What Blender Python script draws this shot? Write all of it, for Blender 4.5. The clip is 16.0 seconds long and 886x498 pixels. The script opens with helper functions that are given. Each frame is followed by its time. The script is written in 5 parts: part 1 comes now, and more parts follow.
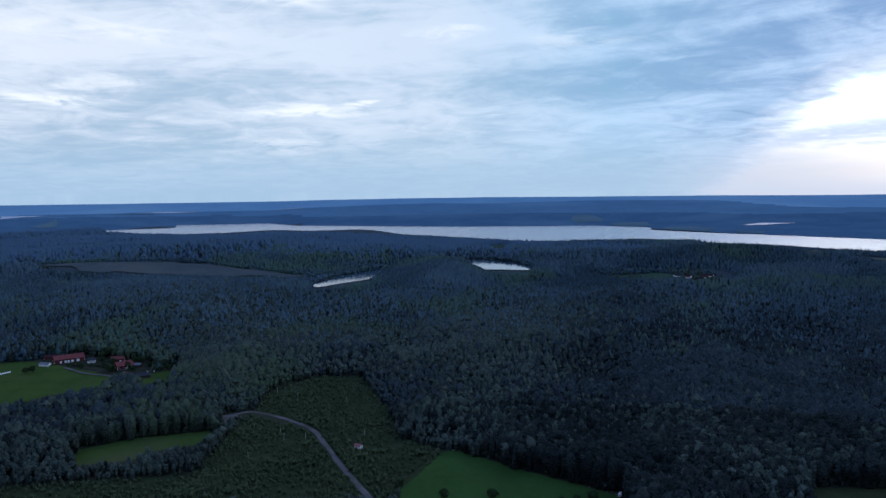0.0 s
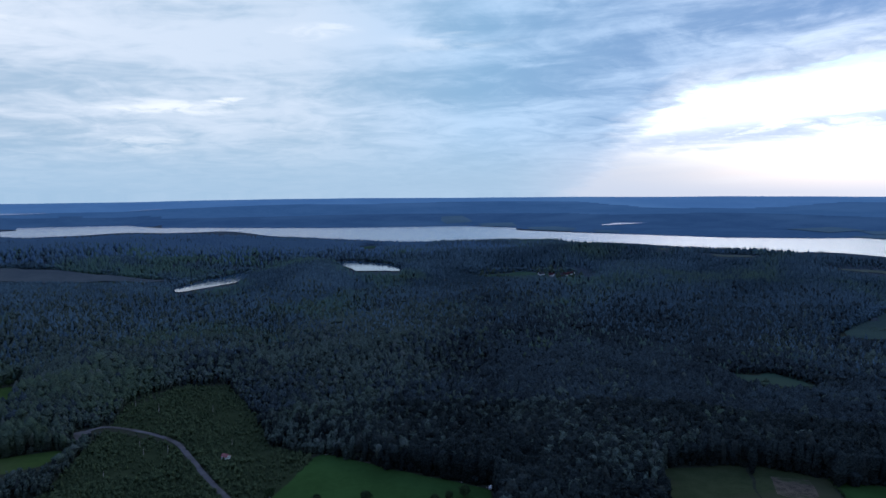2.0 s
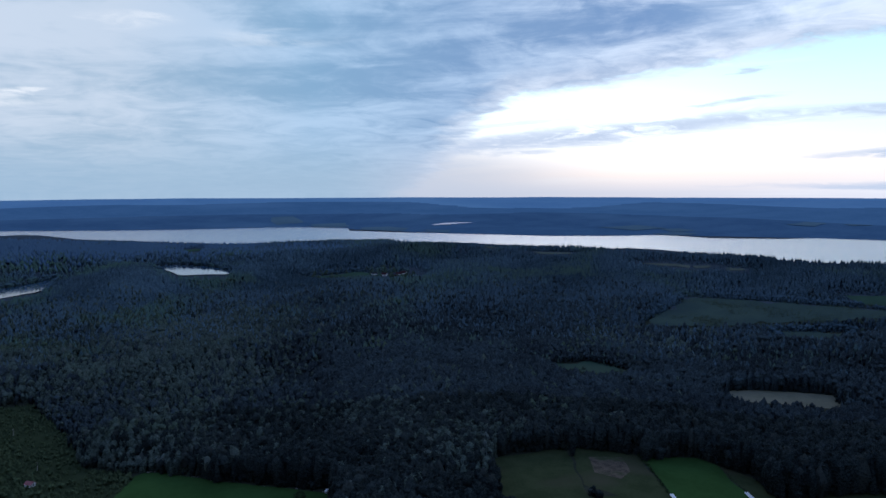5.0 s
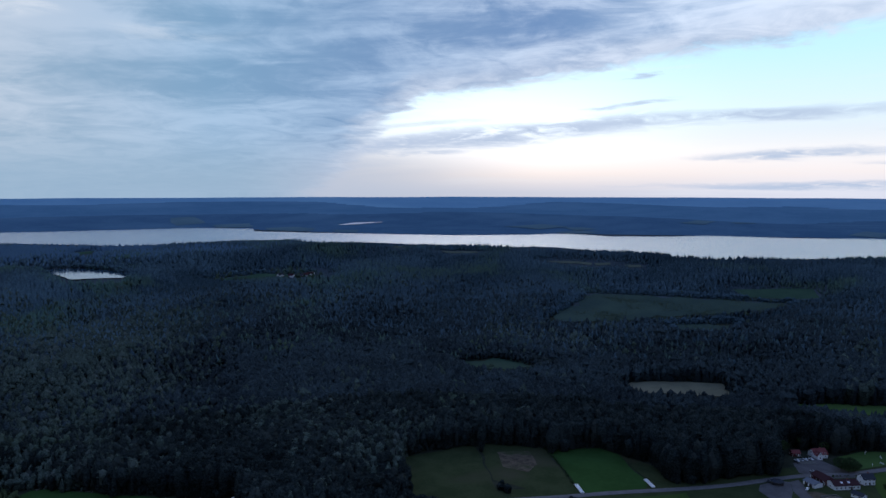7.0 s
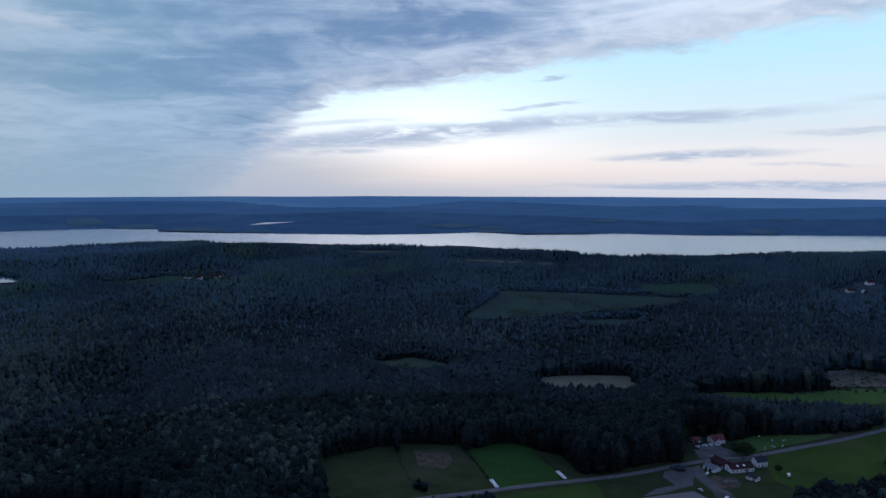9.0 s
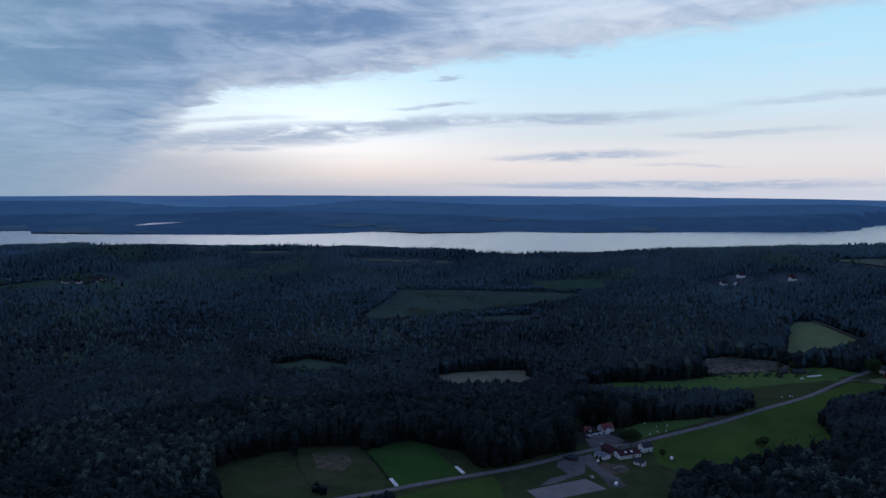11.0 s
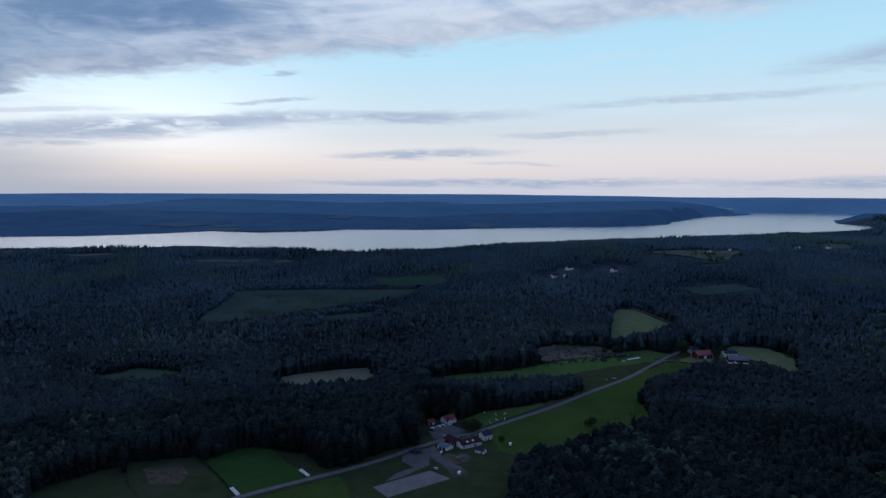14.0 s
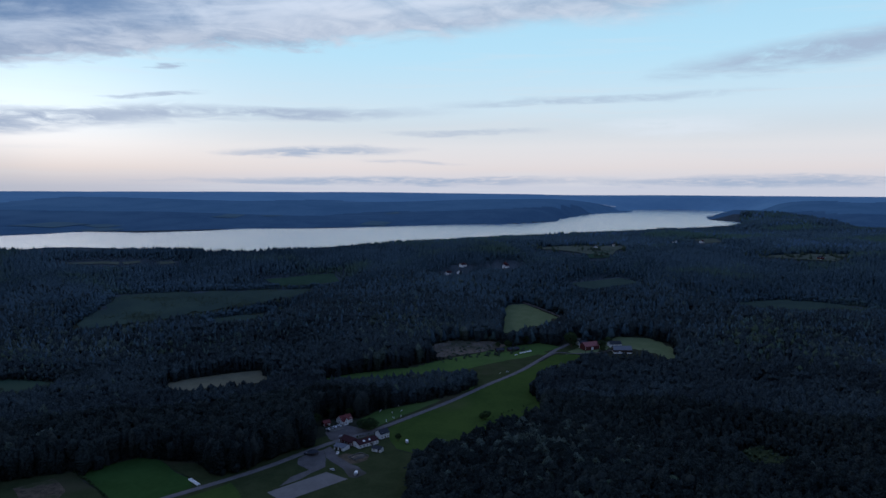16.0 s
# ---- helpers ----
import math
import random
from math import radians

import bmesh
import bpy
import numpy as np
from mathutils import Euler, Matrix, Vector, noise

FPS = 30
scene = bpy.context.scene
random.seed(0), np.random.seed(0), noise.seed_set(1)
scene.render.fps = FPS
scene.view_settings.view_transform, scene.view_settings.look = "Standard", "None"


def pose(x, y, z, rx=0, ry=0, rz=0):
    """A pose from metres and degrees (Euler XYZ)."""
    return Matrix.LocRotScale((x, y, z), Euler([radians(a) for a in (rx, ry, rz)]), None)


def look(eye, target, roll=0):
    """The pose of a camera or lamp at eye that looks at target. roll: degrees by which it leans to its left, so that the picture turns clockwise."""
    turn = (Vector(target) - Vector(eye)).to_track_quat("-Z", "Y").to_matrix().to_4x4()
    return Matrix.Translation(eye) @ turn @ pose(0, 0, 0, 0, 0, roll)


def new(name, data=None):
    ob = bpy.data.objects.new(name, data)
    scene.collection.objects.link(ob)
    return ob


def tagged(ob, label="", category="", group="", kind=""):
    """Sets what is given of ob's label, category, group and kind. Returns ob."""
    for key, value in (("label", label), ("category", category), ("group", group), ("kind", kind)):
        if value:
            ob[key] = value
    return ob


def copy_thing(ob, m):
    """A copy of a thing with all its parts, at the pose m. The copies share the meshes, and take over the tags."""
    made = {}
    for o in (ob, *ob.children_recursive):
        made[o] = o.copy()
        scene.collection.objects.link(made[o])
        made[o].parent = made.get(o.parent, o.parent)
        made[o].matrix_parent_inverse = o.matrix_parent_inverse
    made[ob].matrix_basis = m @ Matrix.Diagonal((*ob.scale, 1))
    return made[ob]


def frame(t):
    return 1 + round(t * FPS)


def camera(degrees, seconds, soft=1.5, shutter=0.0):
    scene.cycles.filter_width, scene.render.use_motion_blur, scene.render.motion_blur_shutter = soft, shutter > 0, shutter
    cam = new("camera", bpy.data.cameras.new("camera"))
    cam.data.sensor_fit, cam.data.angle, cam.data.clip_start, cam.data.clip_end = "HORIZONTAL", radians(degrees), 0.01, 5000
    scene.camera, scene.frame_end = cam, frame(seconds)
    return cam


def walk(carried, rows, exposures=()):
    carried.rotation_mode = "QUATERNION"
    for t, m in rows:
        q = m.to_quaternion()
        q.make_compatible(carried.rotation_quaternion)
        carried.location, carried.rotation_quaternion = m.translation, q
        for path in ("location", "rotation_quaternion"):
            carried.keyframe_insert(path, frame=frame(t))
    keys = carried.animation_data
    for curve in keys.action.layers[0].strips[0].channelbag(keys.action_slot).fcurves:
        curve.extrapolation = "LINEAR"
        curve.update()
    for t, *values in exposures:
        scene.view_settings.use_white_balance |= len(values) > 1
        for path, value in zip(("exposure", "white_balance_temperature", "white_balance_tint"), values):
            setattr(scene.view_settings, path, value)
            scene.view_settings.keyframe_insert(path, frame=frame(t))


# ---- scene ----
EYE = 200.0
cam = camera(63.5, 16.0)
# seconds, yaw, pitch, roll: the camera hovers and turns to its right
ROWS = [
    (0.0, -0.62, -4.51, -0.44),
    (0.5, -3.19, -4.5, -0.39),
    (1.0, -5.78, -4.5, -0.34),
    (1.5, -8.38, -4.49, -0.3),
    (2.0, -10.96, -4.49, -0.26),
    (2.5, -13.52, -4.49, -0.23),
    (3.0, -16.07, -4.49, -0.2),
    (3.5, -18.49, -4.49, -0.17),
    (4.0, -20.45, -4.49, -0.14),
    (6.5, -29.98, -4.52, -0.05),
    (7.0, -31.67, -4.53, -0.04),
    (7.5, -33.38, -4.54, -0.03),
    (8.0, -35.11, -4.55, -0.02),
    (8.5, -36.75, -4.57, -0.01),
    (9.0, -38.55, -4.58, -0.0),
    (11.5, -48.92, -4.68, 0.03),
    (12.0, -51.02, -4.71, 0.03),
    (12.5, -53.14, -4.73, 0.04),
    (13.0, -55.25, -4.76, 0.05),
    (13.5, -57.34, -4.79, 0.06),
    (14.0, -59.46, -4.83, 0.06),
    (14.5, -61.57, -4.86, 0.07),
    (15.0, -63.69, -4.9, 0.08),
    (15.5, -65.79, -4.94, 0.1),
    (16.0, -67.92, -4.98, 0.11),
]
walk(cam, [(t, pose(0, 0, EYE, 90 + pitch, 0, yaw) @ pose(0, 0, 0, 0, 0, roll)) for t, yaw, pitch, roll in ROWS],
     [(0.0, 0.24, 6050, 10), (4.0, 0.12, 6050, 10), (7.0, -0.12, 6050, 10), (9.0, -0.26, 6050, 10), (12.5, -0.42, 6050, 10), (16.0, -0.42, 6050, 10)])

# ---- world and light ----
SUN_AZ, SUN_EL = 31.0, 26.0
world = bpy.data.worlds.new("evening_sky")
scene.world = world
world.use_nodes = True
wt = world.node_tree
wt.nodes.clear()


class Sums:
    """Builds shader arithmetic in one node tree."""

    def __init__(self, tree):
        self.tree = tree

    def put(self, socket, value):
        if isinstance(value, (int, float)):
            socket.default_value = value
        elif isinstance(value, tuple):
            socket.default_value = value if len(socket.default_value) == len(value) else (*value, 1)
        else:
            self.tree.links.new(value, socket)

    def math(self, op, *values, clamp=False):
        n = self.tree.nodes.new("ShaderNodeMath")
        n.operation, n.use_clamp = op, clamp
        for s, v in zip(n.inputs, values):
            self.put(s, v)
        return n.outputs[0]

    def add(self, a, b):
        return self.math("ADD", a, b)

    def sub(self, a, b):
        return self.math("SUBTRACT", a, b)

    def mul(self, a, b):
        return self.math("MULTIPLY", a, b)

    def step(self, value, low, high):
        n = self.tree.nodes.new("ShaderNodeMapRange")
        n.interpolation_type = "SMOOTHSTEP"
        self.put(n.inputs["Value"], value)
        self.put(n.inputs["From Min"], low)
        self.put(n.inputs["From Max"], high)
        return n.outputs[0]

    def curve(self, value, rows, low, high, span=1.0):
        """A piecewise straight line through rows of (value, result)."""
        n = self.tree.nodes.new("ShaderNodeValToRGB")
        self.put(n.inputs[0], self.math("DIVIDE", self.sub(value, low), high - low))
        el = n.color_ramp.elements
        while len(el) < len(rows):
            el.new(0.5)
        for e, (at, res) in zip(el, rows):
            e.position = (at - low) / (high - low)
            e.color = (*res, 1) if isinstance(res, tuple) else (*[(res + span) / (2 * span)] * 3, 1)
        return n.outputs[0] if isinstance(rows[0][1], tuple) else self.mul(self.sub(n.outputs[0], 0.5), 2 * span)

    def noise(self, vector, scale, detail=4.0, rough=0.55, warp=0.0):
        n = self.tree.nodes.new("ShaderNodeTexNoise")
        self.put(n.inputs["Vector"], vector)
        for k, v in (("Scale", scale), ("Detail", detail), ("Roughness", rough), ("Distortion", warp)):
            n.inputs[k].default_value = v
        return n.outputs[0]

    def vec(self, x, y, z=0.0):
        n = self.tree.nodes.new("ShaderNodeCombineXYZ")
        for s, v in zip(n.inputs, (x, y, z)):
            self.put(s, v)
        return n.outputs[0]

    def mix(self, fac, a, b, blend="MIX"):
        n = self.tree.nodes.new("ShaderNodeMix")
        n.data_type, n.blend_type = "RGBA", blend
        for s, v in zip((n.inputs[0], n.inputs[6], n.inputs[7]), (fac, a, b)):
            self.put(s, v)
        return n.outputs[2]


def build_sky():
    k = Sums(wt)
    co = wt.nodes.new("ShaderNodeTexCoord").outputs["Generated"]
    sep = wt.nodes.new("ShaderNodeSeparateXYZ")
    wt.links.new(co, sep.inputs[0])
    x, y, z = sep.outputs
    az = k.mul(k.math("ARCTAN2", x, y), 57.2958)
    el = k.mul(k.math("ARCSINE", z), 57.2958)
    # the cloud layer lies in a flat sheet above, so it is drawn out towards the horizon
    lift = k.math("DIVIDE", 1.0, k.add(k.math("MAXIMUM", z, 0.0), 0.13))
    sheet = k.vec(k.mul(x, lift), k.mul(y, lift), 0.0)
    rag = k.noise(sheet, 1.7, 7, 0.6, 0.5)          # ragged, middle-sized
    fine = k.noise(sheet, 5.0, 8, 0.6, 0.7)
    broad = k.noise(k.vec(k.mul(az, 0.028), k.mul(el, 0.13), 3.0), 1.0, 4, 0.5, 0.5)
    flat = k.noise(k.vec(k.mul(az, 0.11), k.mul(el, 0.75), 7.0), 1.0, 6, 0.6, 0.35)
    az2 = k.add(az, k.mul(k.sub(flat, 0.5), 10.0))
    el2 = k.add(el, k.add(k.mul(k.sub(rag, 0.5), 3.2), k.mul(k.sub(flat, 0.5), 1.6)))

    def blot(a, e, ra, re, slope=0.0, ragged=0.9):
        """A soft cloud patch round azimuth a and elevation e, in degrees."""
        da = k.math("DIVIDE", k.sub(az2, a), ra)
        de = k.math("DIVIDE", k.sub(k.sub(k.add(el, k.mul(k.sub(flat, 0.5), ragged * 1.6)), e), k.mul(k.sub(az, a), slope)), re)
        r = k.math("SQRT", k.add(k.mul(da, da), k.mul(de, de)))
        return k.step(k.add(r, k.mul(k.sub(fine, 0.5), ragged)), 1.25, 0.35)

    nishita = wt.nodes.new("ShaderNodeTexSky")
    nishita.sky_type, nishita.sun_disc = "NISHITA", False
    nishita.sun_elevation, nishita.sun_rotation = radians(SUN_EL), radians(SUN_AZ)
    # open sky: rosy at the horizon, pale blue above
    clear = k.curve(el, [(0, (0.54, 0.57, 0.67)), (1.4, (0.78, 0.70, 0.68)), (3.2, (0.93, 0.91, 0.90)), (6, (0.88, 1.04, 1.11)),
                         (10, (0.69, 1.03, 1.19)), (15, (0.57, 0.95, 1.16)), (28, (0.18, 0.36, 0.68)), (80, (0.12, 0.24, 0.52))], 0, 90)
    glow = k.mul(k.math("EXPONENT", k.mul(-1.0, k.math("POWER", k.math("DIVIDE", k.sub(az, 37.0), 11.0), 2.0))),
                 k.math("EXPONENT", k.mul(-1.0, k.math("POWER", k.math("DIVIDE", k.sub(el, 5.2), 4.0), 2.0))))
    clear = k.mix(glow, clear, (0.34, 0.32, 0.30), "ADD")
    low_glow = k.mul(k.math("EXPONENT", k.mul(-1.0, k.math("POWER", k.math("DIVIDE", k.sub(az, 41.0), 15.0), 2.0))),
                     k.math("EXPONENT", k.mul(-1.0, k.math("POWER", k.math("DIVIDE", k.sub(el, 2.2), 1.8), 2.0))))
    clear = k.mix(low_glow, clear, (0.14, 0.09, 0.05), "ADD")
    north = k.mul(k.step(az, 34.0, 62.0), k.step(el, 5.0, 1.0))
    clear = k.mix(north, clear, (0.28, 0.25, 0.23), "ADD")
    haze = k.noise(k.vec(k.mul(az, 0.06), k.mul(el, 0.9), 2.0), 1.0, 7, 0.6, 0.6)
    clear = k.mix(k.mul(k.step(haze, 0.48, 0.72), 0.30), clear, (0.98, 0.98, 0.99))
    # thin bars of cloud in the open part
    bars = [(37.0, 4.5, 14.0, 0.95, 0.075, 0.9), (53.0, 5.5, 15.0, 0.55, 0.02, 0.7), (58.0, 2.7, 7.5, 0.42, 0.02, 0.75),
            (64.0, 0.45, 17.0, 0.34, -0.005, 0.85), (92.0, 0.4, 14.0, 0.4, 0.0, 0.75), (79.0, 6.6, 13.0, 0.4, 0.03, 0.45),
            (97.0, 9.6, 12.0, 1.2, 0.09, 0.7), (30.5, 3.1, 3.5, 0.25, 0.03, 0.6), (46.0, 6.6, 3.0, 0.2, 0.05, 0.6),
            (47.5, 8.8, 1.2, 0.22, 0.0, 0.7), (26.5, 3.6, 7.0, 0.7, 0.16, 0.85), (24.5, 5.6, 5.0, 0.45, 0.1, 0.45), (31.0, 5.4, 6.0, 0.3, 0.06, 0.4), (22.0, 2.2, 7.0, 0.6, 0.03, 0.4), (66.0, 2.0, 5.0, 0.2, 0.0, 0.35), (86.0, 4.6, 7.0, 0.9, 0.0, -0.35), (70.0, 4.3, 6.0, 0.3, 0.0, 0.4)]
    sky = clear
    for a, e, ra, re, slope, much in bars:
        sky = k.mix(k.mul(k.mul(blot(a, e, ra, re, slope), k.step(k.add(k.mul(fine, 0.6), k.mul(flat, 0.4)), 0.30, 0.58)), min(1.0, abs(much) * 1.25)), sky, (0.52, 0.61, 0.77) if much > 0 else (1.1, 1.15, 1.2))
    rain = k.mul(k.mul(k.step(az, 41.0, 23.0), k.step(el, 4.6, 1.4)), k.add(0.6, k.mul(flat, 0.5)))
    sky = k.mix(rain, sky, (0.50, 0.57, 0.69))
    # the deck, whose edge climbs to the north
    edge = k.curve(az2, [(-180, -6.0), (13, -6.0), (20.5, -2.0), (23.5, 1.6), (26, 4.3), (29, 7.2), (41, 9.0), (51, 10.2), (63, 11.4), (80, 12.8), (100, 14.5), (140, 12.0), (180, -6.0)], -180, 180, 20.0)
    over = k.sub(el2, edge)
    soft = k.curve(az, [(-180, 3.0), (18, 2.6), (23, 1.5), (29, 0.5), (60, 0.45), (80, 1.2), (100, 1.6), (180, 3.0)], -180, 180, 4.0)
    deck = k.step(k.math("DIVIDE", k.add(over, k.mul(k.sub(fine, 0.5), 1.8)), soft), -1.0, 0.85)
    thick = k.step(over, 0.2, 3.2)
    puff = k.noise(k.vec(k.mul(az, 0.085), k.mul(el, 0.24), 1.0), 1.0, 6, 0.55, 0.8)
    billow = k.noise(sheet, 2.9, 9, 0.62, 1.1)
    wisp = k.noise(k.vec(k.add(k.mul(az, 0.05), k.mul(el, 0.10)), k.add(k.mul(el, 0.55), k.mul(az, -0.045)), 5.0), 1.0, 8, 0.62, 0.9)
    shade = k.add(k.add(k.mul(broad, 0.3), k.mul(billow, 0.75)), k.add(k.mul(wisp, 0.6), k.mul(puff, 0.35)))
    shade = k.sub(shade, 0.14)
    # broad swells of the deck: azimuth, elevation, reach, and how much lighter or darker
    for a, e, ra, re, much in [(-22.0, 11.5, 15.0, 2.4, 0.20), (0.0, 11.2, 9.0, 1.6, 0.22), (-26.0, 3.6, 10.0, 1.4, -0.14), (-16.0, 8.0, 9.0, 1.1, -0.14), (14.0, 8.4, 13.0, 1.5, -0.14),
                               (22.0, 12.0, 9.0, 2.6, -0.12), (3.0, 12.8, 6.0, 1.3, 0.14), (40.0, 12.6, 9.0, 2.2, -0.14), (34.0, 10.4, 8.0, 0.9, 0.10), (14.0, 5.2, 8.0, 1.4, 0.10), (56.0, 12.8, 10.0, 1.6, 0.16),
                               (-4.0, 5.6, 9.0, 1.3, 0.06), (28.0, 8.6, 5.0, 0.8, 0.12)]:
        shade = k.add(shade, k.mul(blot(a, e, ra * 1.2, re * 1.25, 0.03, 0.5), much))
    shade = k.step(k.add(shade, k.mul(k.sub(fine, 0.5), 0.16)), 0.58, 1.12)
    dark = k.curve(az, [(-180, (0.30, 0.40, 0.56)), (-30, (0.35, 0.46, 0.58)), (0, (0.34, 0.47, 0.60)), (14, (0.22, 0.385, 0.565)), (26, (0.165, 0.305, 0.52)), (40, (0.155, 0.285, 0.52)), (60, (0.40, 0.56, 0.76)), (90, (0.46, 0.68, 0.90)), (180, (0.3, 0.40, 0.56))], -180, 180)
    light = k.curve(az, [(-180, (0.6, 0.66, 0.78)), (-30, (0.70, 0.74, 0.81)), (0, (0.58, 0.66, 0.76)), (14, (0.43, 0.59, 0.77)), (26, (0.44, 0.59, 0.79)), (40, (0.66, 0.77, 0.94)), (60, (0.92, 1.0, 1.12)), (90, (0.95, 1.08, 1.2)), (180, (0.6, 0.66, 0.78))], -180, 180)
    cloud = k.mix(shade, dark, light)
    # the thin, lit rim of the deck
    cloud = k.mix(k.mul(k.mul(k.sub(1.0, thick), 0.62), k.step(az, 12.0, 24.0)), cloud, k.mix(k.step(fine, 0.35, 0.65), (0.50, 0.58, 0.72), (0.82, 0.86, 0.94)))
    # far rain veil over the south-western horizon
    veil = k.mul(k.step(el, 5.5, 0.6), k.step(az, 36.0, 20.0))
    cloud = k.mix(k.mul(veil, 0.8), cloud, k.mix(k.step(az, 15.0, 28.0), (0.33, 0.48, 0.63), (0.52, 0.56, 0.68)))
    for a, e, ra, re, much in [(-9.5, 6.3, 5.5, 0.55, 0.9), (-6.2, 6.85, 1.3, 0.28, 0.9), (-28.5, 6.6, 5.0, 0.6, 0.9), (-11.8, 3.6, 4.0, 0.8, 0.45),
                               (-12.0, 14.8, 4.5, 1.2, 1.0), (-25.0, 7.9, 2.2, 0.8, 0.6), (-24.0, 11.5, 8.0, 0.9, 0.5), (0.5, 12.2, 3.0, 0.5, 0.5), (11.0, 11.6, 6.0, 0.6, 0.3)]:
        cloud = k.mix(k.mul(k.mul(blot(a, e, ra, re, 0.0, 1.3), k.step(fine, 0.32, 0.6)), much * 0.9), cloud, (0.90, 0.91, 0.93))
    sky = k.mix(deck, sky, cloud)
    # dusk overhead and behind: the light comes from the western rim
    up = k.step(el, 15.0, 42.0)
    behind = k.step(k.math("COSINE", k.mul(k.sub(az, 30.0), 0.0174533)), 0.25, -0.7)
    dusk = k.math("MAXIMUM", k.mul(up, 0.86), k.mul(behind, 0.36))
    sky = k.mix(dusk, sky, (0.160, 0.265, 0.60))
    # a breath of the plain evening sky in it
    sky = k.mix(0.03, sky, k.mix(1.0, nishita.outputs[0], (0.1, 0.1, 0.1), "MULTIPLY"))
    back = wt.nodes.new("ShaderNodeBackground")
    wt.links.new(sky, back.inputs[0])
    back.inputs[1].default_value = 1.0
    out = wt.nodes.new("ShaderNodeOutputWorld")
    wt.links.new(back.outputs[0], out.inputs[0])


build_sky()
sun = new("sun", bpy.data.lights.new("sun", "SUN"))
sun.data.energy, sun.data.angle, sun.data.color = 0.5, radians(38), (1.0, 0.93, 0.86)
sun.matrix_world = look((0, 0, 0), (-math.sin(radians(SUN_AZ)), -math.cos(radians(SUN_AZ)), -math.tan(radians(SUN_EL))))

# ---- materials ----


def material(name, build, rough=0.9, metal=0.0):
    """build(k, place) gives a colour, and a height for the bump or None."""
    mat = bpy.data.materials.new(name)
    mat.use_nodes = True
    tree = mat.node_tree
    k = Sums(tree)
    bsdf = tree.nodes["Principled BSDF"]
    place = tree.nodes.new("ShaderNodeNewGeometry").outputs["Position"]
    colour, height = build(k, place)
    k.put(bsdf.inputs["Base Color"], colour)
    bsdf.inputs["Roughness"].default_value, bsdf.inputs["Metallic"].default_value = rough, metal
    bsdf.inputs["Specular IOR Level"].default_value = 0.0 if rough > 0.84 else 0.2 if rough > 0.6 else 0.5
    if height is not None:
        socket, size = height
        bump = tree.nodes.new("ShaderNodeBump")
        bump.inputs["Strength"].default_value, bump.inputs["Distance"].default_value = 0.6, size
        k.put(bump.inputs["Height"], socket)
        tree.links.new(bump.outputs[0], bsdf.inputs["Normal"])
    return mat


def mottled(name, a, b, scale, rough=0.9, fine=8.0, bump=0.05, c=None):
    """Two colours in patches of about 1 / scale metres, with a finer grain."""
    def build(k, place):
        big = k.noise(place, scale, 4, 0.6, 0.3)
        small = k.noise(place, scale * fine, 4, 0.6)
        mix = k.step(k.add(k.mul(big, 0.65), k.mul(small, 0.35)), 0.36, 0.64)
        colour = k.mix(mix, (*a, 1), (*b, 1))
        if c:
            colour = k.mix(k.step(k.noise(place, scale * 0.23, 3, 0.5), 0.52, 0.72), colour, (*c, 1))
        return colour, (small, bump)
    return material(name, build, rough)


def leafy(name, a, b, scale, c=None, own=0.35, green=None, up=0.55, relief=1.6):
    """Leaves or needles: every clump takes a tint of its own, within broad stands; soft crowns that catch the light from above."""
    def build(k, place):
        rand = k.tree.nodes.new("ShaderNodeNewGeometry").outputs["Random Per Island"]
        stand = k.noise(place, scale, 3, 0.6, 0.5)
        grain = k.noise(place, 0.85, 4, 0.7)
        mix = k.add(k.add(k.mul(rand, own), k.mul(stand, 0.95)), k.mul(k.step(grain, 0.36, 0.64), 0.42))
        colour = k.mix(k.step(mix, 0.45, 1.15), (*a, 1), (*b, 1))
        if green:
            colour = k.mix(k.mul(k.step(k.add(k.noise(place, 0.0042, 3, 0.5, 0.6), k.mul(rand, 0.10)), 0.56, 0.70), 0.85), colour, (*green, 1))
        if c:
            colour = k.mix(k.mul(k.step(rand, 0.86, 0.97), 0.7), colour, (*c, 1))
        return colour, None
    mat = material(name, build, 0.95)
    tree = mat.node_tree
    tilt = tree.nodes.new("ShaderNodeMix")
    tilt.data_type = "VECTOR"
    tilt.inputs[0].default_value = up
    tree.links.new(tree.nodes.new("ShaderNodeNewGeometry").outputs["Normal"], tilt.inputs[4])
    tilt.inputs[5].default_value = (0, 0, 1)
    unit = tree.nodes.new("ShaderNodeVectorMath")
    unit.operation = "NORMALIZE"
    tree.links.new(tilt.outputs[1], unit.inputs[0])
    # boughs and leaf clumps as relief on the crowns
    k = Sums(tree)
    bump = tree.nodes.new("ShaderNodeBump")
    bump.inputs["Strength"].default_value, bump.inputs["Distance"].default_value = 1.0, relief
    k.put(bump.inputs["Height"], k.noise(tree.nodes.new("ShaderNodeNewGeometry").outputs["Position"], 0.55, 4, 0.65))
    tree.links.new(unit.outputs[0], bump.inputs["Normal"])
    tree.links.new(bump.outputs[0], tree.nodes["Principled BSDF"].inputs["Normal"])
    return mat


def plain(name, colour, rough=0.7, metal=0.0, vary=0.25, scale=1.5):
    dim = tuple(v * (1 - vary) for v in colour)
    return material(name, lambda k, place: (k.mix(k.step(k.noise(place, scale, 5, 0.65), 0.3, 0.7), (*dim, 1), (*colour, 1)), None), rough, metal)


